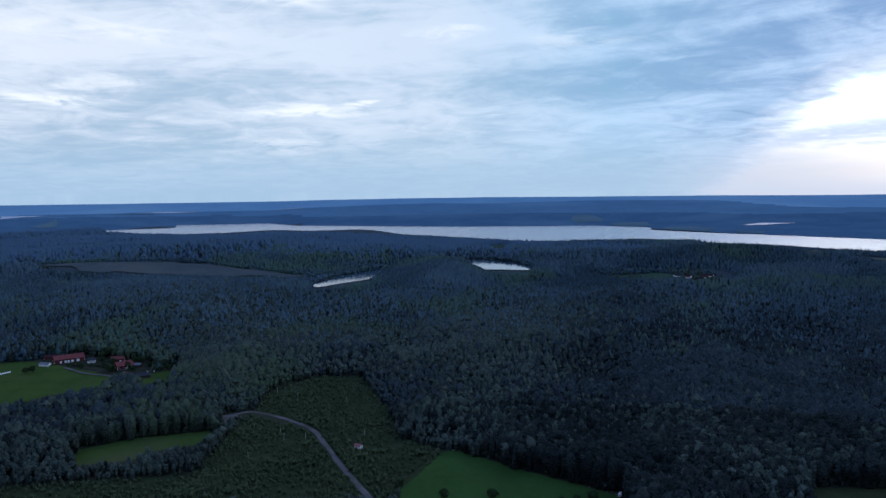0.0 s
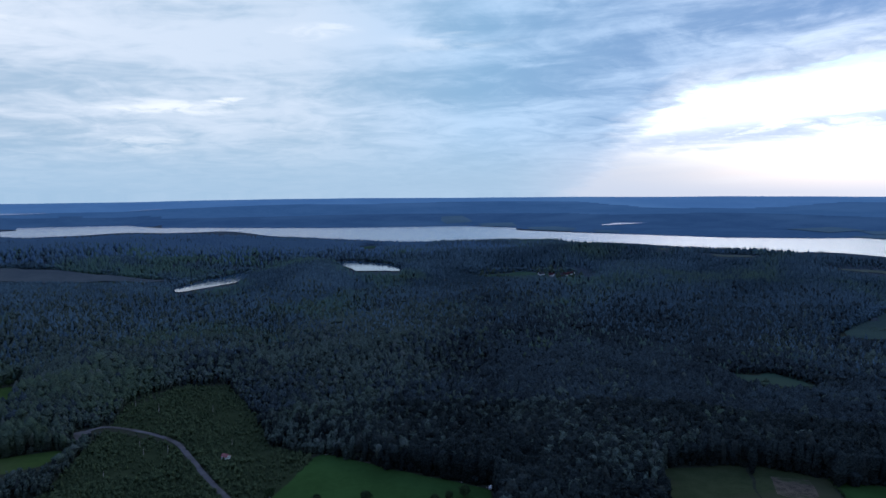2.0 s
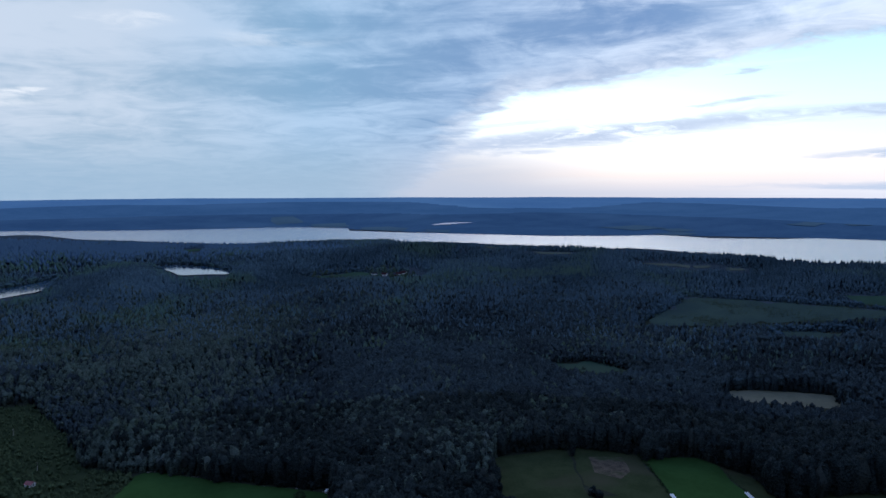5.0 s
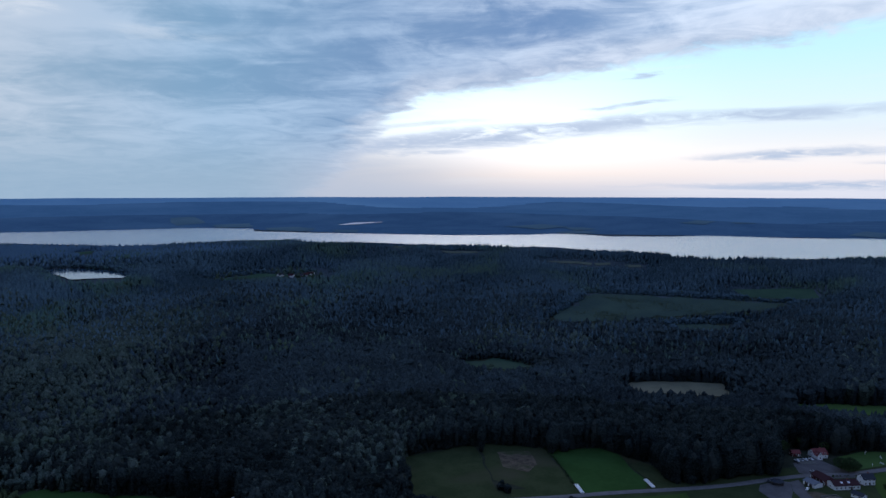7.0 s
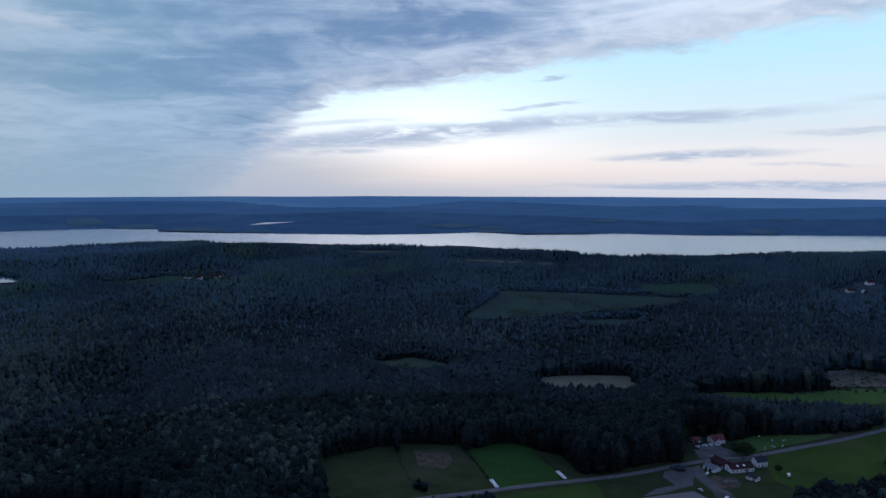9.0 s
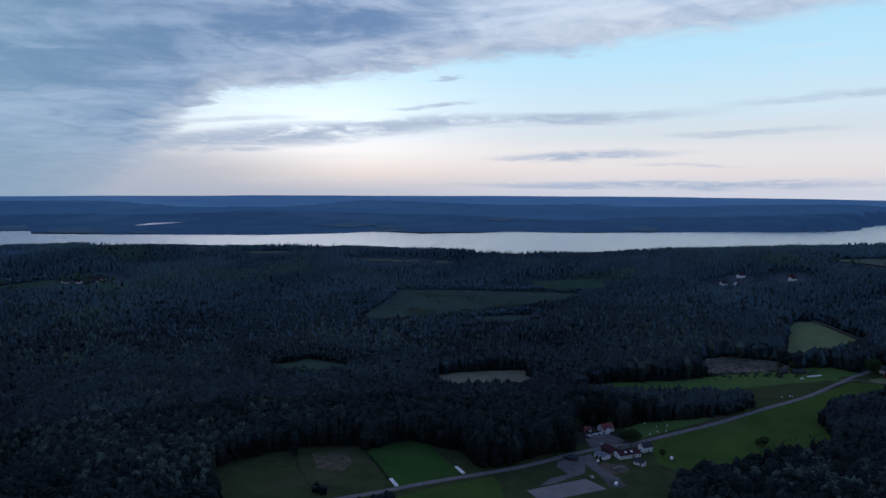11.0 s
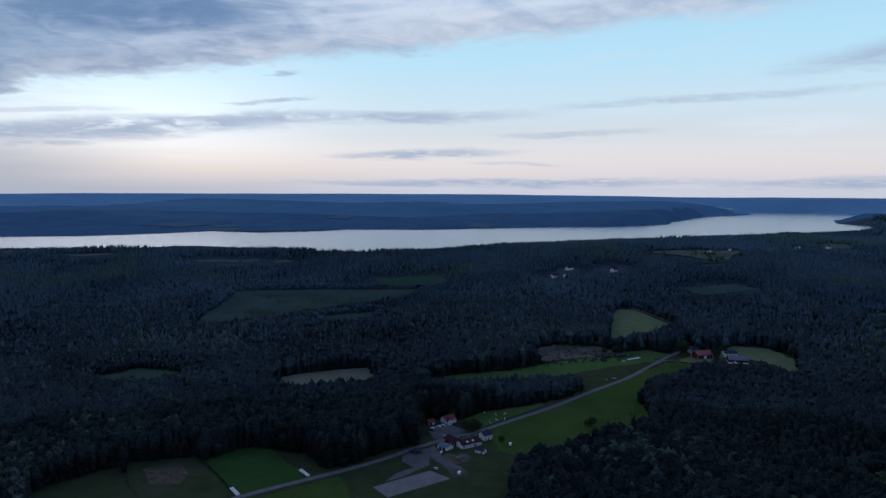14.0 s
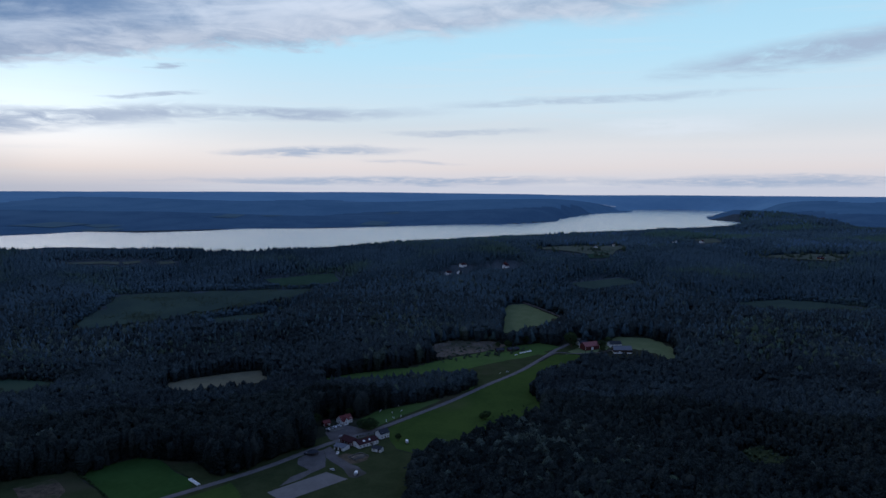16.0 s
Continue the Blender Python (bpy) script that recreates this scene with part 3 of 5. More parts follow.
level_sheet("lake", LAKE, M["water"], LAKE_LEVEL + 0.4, "broad calm lake mirroring the evening sky", "lake", 40, 7)
level_sheet("pond_west", PLAN["pond_west"], M["still_water"], 36.3, "small forest pond mirroring pale sky", "pond", 14, 5)
level_sheet("pond_east", PLAN["pond_east"], M["still_water"], 48.3, "small still pond among dark trees", "pond", 14, 5)
for name, mat, lift, label in [
    ("meadow_clover", "clover", 0.12, "bright green mown meadow beside the forest edge"),
    ("meadow_strip", "grass", 0.12, "narrow green meadow between tree belts"),
    ("meadow_farm", "grass", 0.12, "wide green pasture beside the red farm"),
    ("meadow_yard", "grass", 0.14, "small green paddock behind the farm sheds"),
    ("plantation_west", "brush", 0.08, "rough grass under a young plantation"),
    ("plantation_east", "brush", 0.08, "overgrown felled ground with young saplings"),
    ("paddock_left", "rough", 0.12, "dull green paddock with worn brown patch"),
    ("paddock_dim", "rough", 0.12, "dim rough grass paddock by the forest"),
    ("meadow_road", "clover", 0.13, "bright green meadow beside the country road"),
    ("verge_strip", "rough", 0.12, "strip of pale rough grass by trees"),
    ("bare_patch", "earth", 0.16, "bare brown earth worn into the paddock"),
    ("farm_rough", "rough", 0.10, "dull rough grass round the stable yard"),
    ("meadow_roadside", "grass", 0.14, "green meadow strip south of the road"),
    ("meadow_south", "grass", 0.12, "long green meadow south of the road"),
    ("meadow_north", "lush", 0.12, "green meadow north of the road"),
    ("roadside_rough", "rough", 0.16, "dull rough grass between trees and road"),
    ("grain_field", "grain", 0.12, "pale green grain field below the forest"),
    ("hay_field", "grain", 0.10, "yellowish hay field beside the farm"),
    ("stubble_field", "stubble", 0.12, "pale stubble field enclosed by dark forest"),
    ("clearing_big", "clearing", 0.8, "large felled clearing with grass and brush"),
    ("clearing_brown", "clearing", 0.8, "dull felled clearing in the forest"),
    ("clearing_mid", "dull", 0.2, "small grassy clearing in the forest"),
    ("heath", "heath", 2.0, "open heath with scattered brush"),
    ("rocky", "rock", 0.2, "grey rocky felled ground with rubble"),
    ("arena", "sand", 0.18, "grey sand riding arena beside the farmyard"),
    ("yard", "gravel", 0.16, "grey gravel farmyard between the stables"),
    ("yard_west", "gravel", 0.15, "worn gravel ground beside the horse walker"),
    ("pit_yard", "earth", 0.17, "muddy ground round the manure pit"),
    ("parking", "gravel", 0.16, "gravel parking ground by the road"),
    ("gravel_west", "gravel", 0.2, "pale gravel turning place at road end"),
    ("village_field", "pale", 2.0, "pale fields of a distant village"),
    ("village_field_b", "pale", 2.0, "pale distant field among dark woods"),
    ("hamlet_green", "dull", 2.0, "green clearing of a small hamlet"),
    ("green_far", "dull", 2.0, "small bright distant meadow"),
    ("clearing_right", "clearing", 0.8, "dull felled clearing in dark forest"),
    ("clearing_se", "rough", 0.2, "small grassy gap in the forest"),
]:
    size = 10.0 if max(abs(v) for p in PLAN[name] for v in p) > 1100 else 6.0
    tidy = name in ("arena", "parking")
    sheet(name, PLAN[name], M[mat], lift, label, "field" if mat not in ("gravel", "sand") else "yard", size, 0.2 if tidy else size * (1.5 if mat in ("clearing", "dull", "heath") else 0.3))


# fields, meadows and waters on the far side and along the lake
FAR_PATCHES = [
    ("farfield", [(616, 3237), (725, 3250), (729, 3064), (599, 3036)]),
    ("farfield", [(858, 2681), (955, 2637), (985, 2503), (946, 2427), (836, 2546)]),
    ("farfield", [(728, 2967), (864, 2920), (843, 2775), (715, 2872)]),
    ("farwater", [(1113, 2580), (1194, 2612), (1298, 2549), (1200, 2556), (1128, 2556)]),
    ("farfield", [(1617, 1880), (1725, 1871), (1732, 1796), (1630, 1795)]),
    ("farwater", [(-1906, 3160), (-1857, 3338), (-1654, 3576), (-1605, 3499), (-1747, 3278), (-1813, 3006)]),
    ("farwater", [(-1605, 3865), (-1473, 3997), (-1221, 3940), (-1411, 3828)]),
    ("farfield", [(601, 3168), (718, 3242), (721, 3092), (594, 3007)]),
    ("farfield", [(2228, 1230), (2349, 1226), (2342, 1153), (2261, 1135)]),
    ("farfield", [(1586, 2135), (1737, 2119), (1772, 1984), (1635, 1995)]),
    ("farfield", [(1728, 1976), (1797, 1954), (1794, 1882), (1709, 1886)]),
    ("farfield", [(1004, 2388), (1084, 2336), (1045, 2271), (994, 2321)]),
    ("farfield", [(-1623, 2896), (-1644, 3129), (-1530, 2924), (-1564, 2849)]),
    ("farwater", [(-914, 4012), (-743, 3941), (-719, 3894), (-860, 3912)]),
    ("farfield", [(-1606, 3532), (-1444, 3682), (-1398, 3598), (-1549, 3465)]),
    ("farfield", [(2136, 1794), (2278, 1827), (2294, 1757), (2162, 1707)]),
    ("farfield", [(2298, 1694), (2415, 1686), (2367, 1640), (2280, 1642)]),
    ("farwater", [(4144, 715), (4405, 668), (4392, 650), (4168, 690)]),
    ("farfield", [(2811, 1411), (2868, 1385), (2824, 1350), (2777, 1367)]),
    ("stubble", [(948, 1143), (972, 1103), (995, 1048), (982, 1040), (957, 1090)]),
    ("stubble", [(998, 1045), (1028, 1029), (1019, 1017), (991, 1031)]),
    ("stubble", [(1042, 1001), (1071, 985), (1064, 970), (1031, 984)]),
    ("stubble", [(826, 1347), (890, 1305), (891, 1280), (828, 1322)]),
    ("rough", [(455, 1298), (525, 1271), (520, 1246), (459, 1264)]),
    ("rough", [(148, 1914), (185, 1951), (185, 1856), (151, 1809)]),
    ("stubble", [(765, 1462), (789, 1466), (787, 1439), (752, 1418)]),
    ("rough", [(1062, 776), (1135, 674), (1106, 645), (1043, 725)]),
    ("stubble", [(1948, 94), (2020, 36), (1925, 20), (1844, 66)]),
    ("clearing", [(1219, 255), (1257, 182), (1237, 145), (1186, 213)]),
]
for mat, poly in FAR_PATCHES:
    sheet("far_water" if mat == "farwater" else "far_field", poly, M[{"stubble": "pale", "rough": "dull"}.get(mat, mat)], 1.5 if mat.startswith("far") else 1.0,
          {"farwater": "pale sliver of a distant lake", "farfield": "field on the far shore, tinted pale blue-green for haze", "stubble": "pale distant field among woods", "rough": "dull distant meadow among woods",
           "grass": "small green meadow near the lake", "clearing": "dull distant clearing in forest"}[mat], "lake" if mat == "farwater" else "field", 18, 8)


def ribbon(name, line, width, mat, lift, label, category="road"):
    """A road or track: a smooth strip with a slight camber and low edges."""
    q = np.array(line, float)
    t = np.linspace(0, 1, len(q))
    fine = np.linspace(0, 1, len(q) * 8)
    # Catmull-Rom through the corners
    pts = []
    for s in fine:
        u = s * (len(q) - 1)
        i = min(int(u), len(q) - 2)
        f = u - i
        p0, p1, p2, p3 = (q[max(0, min(len(q) - 1, i + d))] for d in (-1, 0, 1, 2))
        pts.append(0.5 * (2 * p1 + (p2 - p0) * f + (2 * p0 - 5 * p1 + 4 * p2 - p3) * f * f + (3 * p1 - p0 - 3 * p2 + p3) * f ** 3))
    pts = np.array(pts)
    d = np.gradient(pts, axis=0)
    n = np.stack([-d[:, 1], d[:, 0]], -1) / np.hypot(*d.T)[:, None]
    rows = []
    for off, up in ((-0.5, -0.12), (-0.44, 0.0), (0, 0.06), (0.44, 0.0), (0.5, -0.12)):
        w = width * (off + np.sign(off) * 0.03 * ripple(pts[:, 0], pts[:, 1], 7, off))
        p = pts + n * np.reshape(w, (-1, 1))
        rows.append(np.c_[p, height(*pts.T) + lift + up])
    v = np.stack(rows, 1)
    a = np.arange(len(pts) - 1)[:, None] * 5 + np.arange(4)[None]
    f = np.stack([a, a + 5, a + 6, a + 1], -1).reshape(-1, 4)
    me = mesh_of(name, v.reshape(-1, 3), f, [M[mat]], True)
    if me.polygons[0].normal.z < 0:
        me.flip_normals()
    return tagged(new(name, me), label, category, kind="structure")


ribbon("verge", LINES["road_main"], 34.0, "rough", 0.06, "rough grass verges along the country road", "verge")
ribbon("road_main", LINES["road_main"], 5.6, "asphalt", 0.34, "grey asphalt country road between meadows")
ribbon("road_west", LINES["road_west"], 4.6, "gravel", 0.3, "pale winding gravel forest road")
ribbon("track_far", LINES["track_far"], 4.5, "gravel", 1.5, "pale gravel track along a grain field")
ribbon("track_farm", LINES["track_farm"], 3.0, "gravel", 0.9, "narrow gravel farm track through grass")
ribbon("drive_farm", LINES["drive_farm"], 4.0, "gravel", 0.9, "curved gravel farm drive")

# ---- forest ----
OCT = np.array([(1, 0, 0), (-1, 0, 0), (0, 1, 0), (0, -1, 0), (0, 0, 1), (0, 0, -1)], float)
OCT_F = np.array([(0, 2, 4), (2, 1, 4), (1, 3, 4), (3, 0, 4), (2, 0, 5), (1, 2, 5), (3, 1, 5), (0, 3, 5)])


# height and girth of a crown, from below upwards
CROWNS = {
    "spruce": [(-0.02, 0.0), (0.05, 0.155), (0.40, 0.120), (0.72, 0.066), (1.0, 0.0)],
    "pine": [(0.30, 0.0), (0.42, 0.12), (0.72, 0.165), (0.89, 0.110), (0.98, 0.0)],
    "birch": [(-0.02, 0.0), (0.10, 0.115), (0.52, 0.168), (0.83, 0.112), (1.0, 0.0)],
    "oak": [(-0.02, 0.0), (0.10, 0.150), (0.52, 0.205), (0.82, 0.150), (0.97, 0.0)],
}


def leafy_tree(rnd, sides, rings, kind, sprays=0, trunk=False, uneven=0.22):
    """A tree of height 1: an uneven crown of soft lobes, loose sprays of leaves standing off it, and where it shows a thin trunk: verts, faces, material (0 leaves, 1 bark)."""
    prof = CROWNS[kind]
    rows = prof[1:-1] if rings == 3 else [prof[1], ((prof[2][0] + prof[3][0]) / 2, (prof[2][1] + prof[3][1]) / 2)] if rings == 2 else [(prof[1][0] * 0.75 + prof[2][0] * 0.25, max(prof[1][1], prof[2][1]))]
    vs, fs = [], []
    for n, (z, r) in enumerate(rows):
        a = 6.2832 * (np.arange(sides) + 0.5 * (n % 2)) / sides + rnd.uniform(-0.2, 0.2, sides)
        g = r * rnd.uniform(1 - uneven, 1 + uneven, sides)
        vs.append(np.stack([g * np.cos(a), g * np.sin(a), z + rnd.uniform(-0.04, 0.04, sides)], -1))
    vs.append(np.array([(rnd.uniform(-0.02, 0.02), rnd.uniform(-0.02, 0.02), prof[-1][0]), (0, 0, prof[0][0])]))
    top = sides * len(rows)
    for i in range(sides):
        j = (i + 1) % sides
        fs.append((j, i, top + 1))
        for n in range(len(rows) - 1):
            o = n * sides
            fs += [(o + i, o + j, o + sides + j), (o + i, o + sides + j, o + sides + i)]
        o = (len(rows) - 1) * sides
        fs.append((o + i, o + j, top))
    n = top + 2
    for c in range(sprays):
        h = rnd.uniform(0.12, 0.97)
        a = 2.4 * c + rnd.uniform(-0.5, 0.5)
        z = prof[0][0] + (prof[-1][0] - prof[0][0]) * h
        r = np.interp(z, [p[0] for p in prof], [p[1] for p in prof]) * 1.05
        at = np.array([r * math.cos(a), r * math.sin(a), z])
        k = 0.08 * rnd.uniform(0.6, 1.4)
        vs.append(at + k * np.array([(math.cos(a), math.sin(a), 0.25), (-0.6 * math.sin(a), 0.6 * math.cos(a), -0.1), (0.6 * math.sin(a), -0.6 * math.cos(a), 0.1)]))
        fs.append((n, n + 1, n + 2))
        n += 3
    ms = np.zeros(len(fs), int)
    if trunk:
        a = np.radians([0, 120, 240])
        ring = np.stack([np.cos(a), np.sin(a), 0 * a], -1)
        vs.append(np.r_[ring * 0.012, ring * 0.006 + [0, 0, 0.75]])
        fs += [tuple(n + i for i in f) for f in ((0, 1, 4), (0, 4, 3), (1, 2, 5), (1, 5, 4), (2, 0, 3), (2, 3, 5))]
        ms = np.r_[ms, np.ones(6, int)]
    return np.concatenate(vs), np.array(fs), ms


OPEN = [k for k in PLAN if k != "bare_patch"]
CLEAR_LINES = [(np.array(v, float), 5.0 if k != "road_main" else 9.0) for k, v in LINES.items()]


# house lots and gardens in the woods: x, y, reach
LOTS = [(469, 1317, 22), (483, 1309, 22), (498, 1310, 22), (453, 1329, 20), (510, 1316, 20), (1234, 467, 20), (1223, 485, 20), (1318, 405, 20), (1289, 481, 20), (1640, 290, 22), (1790, 200, 22),
        (1830, 130, 22), (1856, 70, 22), (1568, -161, 22), (1298, 398, 20), (1730, 260, 22), (-61, 550, 11), (324, 350, 13), (371, 332, 14), (830, 231, 14), (-490, 791, 18), (446, 286, 16), (700, 212, 14), (120, 456, 7), (507, 300, 24), (493, 271, 28), (464, 264, 35), (446, 286, 13), (-433, 836, 28),
        (-404, 828, 31), (-361, 811, 36), (-326, 783, 17), (-460, 842, 14), (875, 156, 28), (869, 122, 25), (892, 134, 20), (825, 251, 18), (885, 171, 13)]


def ways(poly):
    """Corners as slopes seen from above the middle of the plan, so that trees can be kept off the sight of open ground."""
    q = np.array(poly, float)
    return q / (EYE - height(q[:, 0], q[:, 1]))[:, None]


WAYS = {k: ways(PLAN[k]) for k in OPEN}
WAYS["lake"] = np.array(LAKE, float) / (EYE - LAKE_LEVEL)
OPEN = OPEN + ["lake"]
for pond, up in SHELVES:
    WAYS[pond] = np.array(PLAN[pond], float) / (EYE - up)
for n, (mat, poly) in enumerate(FAR_PATCHES):
    WAYS[f"patch {n}"] = ways(poly)
    OPEN.append(f"patch {n}")
LINE_WAYS = [(ways(line), w / EYE) for line, w in CLEAR_LINES]
LOT_WAYS = [(*ways([(x, y)])[0], r / (EYE - float(height(x, y)))) for x, y, r in LOTS]


def open_ground(pts, tall):
    """Where no tall tree stands: open fields, water and roads, with room before them as wide as they show over the trees."""
    gone = np.zeros(len(pts), bool)
    z = height(pts[:, 0], pts[:, 1])
    full, tall = tall, tall * rng.uniform(0.62, 1.0, len(pts))
    # the wood's edge wavers
    pts = pts + 3.2 * np.stack([ripple(pts[:, 0], pts[:, 1], 6, 1.0), ripple(pts[:, 1], pts[:, 0], 7, 2.0)], -1) + rng.normal(0, 1.0, pts.shape)
    for s in (0.0, 0.3, 0.6, 0.94):
        way = pts / (EYE - z - tall * s)[:, None]
        low = pts / (EYE - z - tall * s * 0.72)[:, None]
        for k in OPEN:
            gone |= inside(low if k == "lake" else pts / (EYE - z - full * s)[:, None] if k.startswith("pond") else way, WAYS[k])
        for lx, ly, lr in LOT_WAYS:
            gone |= np.hypot(way[:, 0] - lx, way[:, 1] - ly) < lr
        for line, w in LINE_WAYS:
            for a, b in zip(line[:-1], line[1:]):
                d = b - a
                u = np.clip(((way - a) @ d) / (d @ d), 0, 1)
                gone |= np.hypot(*(way - a - u[:, None] * d).T) < w
    return gone


# tree belts that stand taller or fuller than the rest: x, y, reach, factor
STANDS = [(471, 357, 63, 1.15), (600, 293, 84, 1.0), (429, 343, 42, 1.2), (-286, 600, 98, 1.1), (600, 129, 84, 1.05)]


def scatter(r0, r1, spacing, lo, hi):
    """Points on rings from r0 to r1, spaced as spacing(r), between two azimuths."""
    out, r = [], r0
    while r < r1:
        s = spacing(r)
        n = int(radians(hi - lo) * r / s)
        a = np.radians(lo) + (np.arange(n) + rng.uniform(-0.48, 0.48, n)) * s / r
        d = r + rng.uniform(-0.5, 0.5, n) * s
        out.append(np.stack([d * np.sin(a), d * np.cos(a)], -1))
        r += s * 0.9
    return np.concatenate(out)


def plant(name, pts, tall, wide, protos, pick, mats, label, category="forest", deep=None):
    """One joined stretch of woodland from tree patterns."""
    vs, fs, ms, n = [], [], [], 0
    z = height(pts[:, 0], pts[:, 1])
    for p, (pv, pf, pm) in enumerate(protos):
        at = np.nonzero(pick == p)[0]
        if not len(at):
            continue
        a = rng.uniform(0, 6.28, len(at))
        c, s = np.cos(a)[:, None], np.sin(a)[:, None]
        w, h = (wide[at] * tall[at])[:, None], tall[at][:, None]
        x = (pv[None, :, 0] * c - pv[None, :, 1] * s) * w + pts[at, :1]
        y = (pv[None, :, 0] * s + pv[None, :, 1] * c) * w + pts[at, 1:]
        v = np.stack([x, y, pv[None, :, 2] * h + z[at][:, None] - 0.15], -1)
        vs.append(v.reshape(-1, 3))
        fs.append((pf[None] + (np.arange(len(at)) * len(pv))[:, None, None] + n).reshape(-1, 3))
        m = np.tile(pm, (len(at), 1))
        if deep is not None:
            m[deep[at]] += 2 * (m[deep[at]] == 0)
        ms.append(m.ravel())
        n += v.shape[0] * v.shape[1]
    ob = new(name, mesh_of(name, np.concatenate(vs), np.concatenate(fs), mats, True, np.concatenate(ms)))
    return tagged(ob, label, category, kind="stuff")


def tallness(pts, base=18.0):
    """Tree heights: stands of different age, and every tree its own."""
    stand = np.tanh(2.2 * ripple(pts[:, 0], pts[:, 1], 70, 0.4)) * 3.6 + ripple(pts[:, 0], pts[:, 1], 26, 2.0) * 2.0
    h = base + stand + rng.normal(0, 2.2, len(pts)) * np.interp(np.hypot(*pts.T), (600, 1300), (1.0, 0.55))
    h *= np.interp(np.hypot(*pts.T), (860, 1600), (1.0, 0.75))
    for x, y, reach, more in STANDS:
        h *= 1 + (more - 1) * np.exp(-((pts[:, 0] - x) ** 2 + (pts[:, 1] - y) ** 2) / (2 * reach * reach))
    for key in ("clearing_mid", "clearing_se", "clearing_big", "clearing_brown", "clearing_right", "plantation_west", "plantation_east", "heath"):
        h *= 0.42 + 0.58 * np.clip(clearance(pts, PLAN[key]) / 40, 0, 1)
    for key, poly in [("", PLAN["hamlet_green"]), ("", PLAN["green_far"]), ("", PLAN["pond_west"]), ("", PLAN["pond_east"]), ("", PLAN["clearing_brown"])] + FAR_PATCHES[18:]:
        h *= 0.35 + 0.65 * np.clip(clearance(pts, poly) / 55, 0, 1)
    for x, y, reach in LOTS:
        if math.hypot(x, y) > 1100:
            h *= 0.35 + 0.65 * np.clip((np.hypot(pts[:, 0] - x, pts[:, 1] - y) - reach) / 45, 0, 1)
    return np.clip(h, 3.5, 28)


def make_forest():
    rnd = np.random.default_rng(3)
    kinds = ["birch", "spruce", "pine", "oak", "spruce", "birch"]
    near = [leafy_tree(rnd, 6, 3, k, 13, n % 6 == 0, 0.34) for n, k in enumerate(kinds * 2)]
    second = [leafy_tree(rnd, 5, 2, k) for k in kinds * 2]
    third = [leafy_tree(rnd, 5, 1, k) for k in kinds * 2]
    fourth = [leafy_tree(rnd, 4, 1, k) for k in ("birch", "spruce")]

    def choose(pts, many):
        conifer = ripple(pts[:, 0], pts[:, 1], 90, 5.0) + rng.normal(0, 0.7, len(pts))
        p = np.where(conifer > 0.6, rng.choice([1, 4, 2, 7, 10, 8], len(pts)), rng.choice([0, 3, 5, 2, 6, 9, 11], len(pts)))
        return p if many else (conifer > 0.35).astype(int)

    def spruces(pts):
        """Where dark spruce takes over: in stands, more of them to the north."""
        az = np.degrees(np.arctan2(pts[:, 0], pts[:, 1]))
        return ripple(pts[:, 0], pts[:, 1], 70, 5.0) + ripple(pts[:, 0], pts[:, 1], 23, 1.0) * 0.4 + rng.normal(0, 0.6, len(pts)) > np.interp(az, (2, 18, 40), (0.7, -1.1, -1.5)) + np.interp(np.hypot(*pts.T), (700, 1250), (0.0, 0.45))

    lo, hi = -36.0, 104.0
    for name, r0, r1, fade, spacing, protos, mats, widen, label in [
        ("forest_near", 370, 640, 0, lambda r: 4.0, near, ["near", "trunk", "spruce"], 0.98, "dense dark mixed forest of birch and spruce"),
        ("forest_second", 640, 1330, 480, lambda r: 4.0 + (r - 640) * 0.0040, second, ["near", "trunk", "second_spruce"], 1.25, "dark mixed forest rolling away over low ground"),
        # the two outer rings carry the haze painted into their needle colours
        ("forest_middle", 810, 1800, 480, lambda r: 0.0043 * r, third, ["middle", "bark", "middle_spruce"], 1.45, "pine forest in the middle distance, tinted bluish for haze"),
        ("forest_far", 1580, 3600, 220, lambda r: 0.0046 * r, fourth, ["far", "bark", "middle"], 2.3, "distant forest round the lake, tinted blue-green for haze"),
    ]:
        pts = scatter(r0, r1, spacing, lo, hi)
        tall = tallness(pts)
        r = np.hypot(*pts.T)
        keep = ~open_ground(pts, tall)
        if fade:
            chance = np.minimum(np.clip((r - r0) / fade, 0, 1) if r0 > 700 else 1, np.clip((r1 - r) / (300 if name == "forest_middle" else fade), 0, 1) if r1 < 3000 else 1)
            keep &= rng.random(len(pts)) < chance
        if name == "forest_far":
            az = np.degrees(np.arctan2(pts[:, 0], pts[:, 1]))
            bank = np.array(LAKE_NEAR, float)
            keep &= (r < np.interp(az, np.degrees(np.arctan2(bank[:, 0], bank[:, 1])), np.hypot(*bank.T)) + 30) | (az > 90.5) | (az < -24.8)
            keep &= r < np.interp(az, *np.array(SHORE, float).T) + 40
        pts, tall = pts[keep], tall[keep]
        wide = widen * rng.uniform(0.8, 1.25, len(pts))
        plant(name, pts, tall, wide, protos, choose(pts, len(protos) > 2), [M[m] for m in mats], label, deep=spruces(pts))
    # woods behind and below the camera
    back = np.concatenate([scatter(370, 1000, lambda r: 34.0, hi, 360 + lo), scatter(1000, 3400, lambda r: 0.045 * r, hi, 360 + lo), scatter(60, 370, lambda r: 11.0, hi, 360 + lo)])
    tall = tallness(back)
    plant("forest_behind", back, tall, np.full(len(back), 3.0), fourth, choose(back, False), [M["near"], M["bark"]], "dark forest on the other side")
    # saplings in rows of no order over the young plantations
    v = []
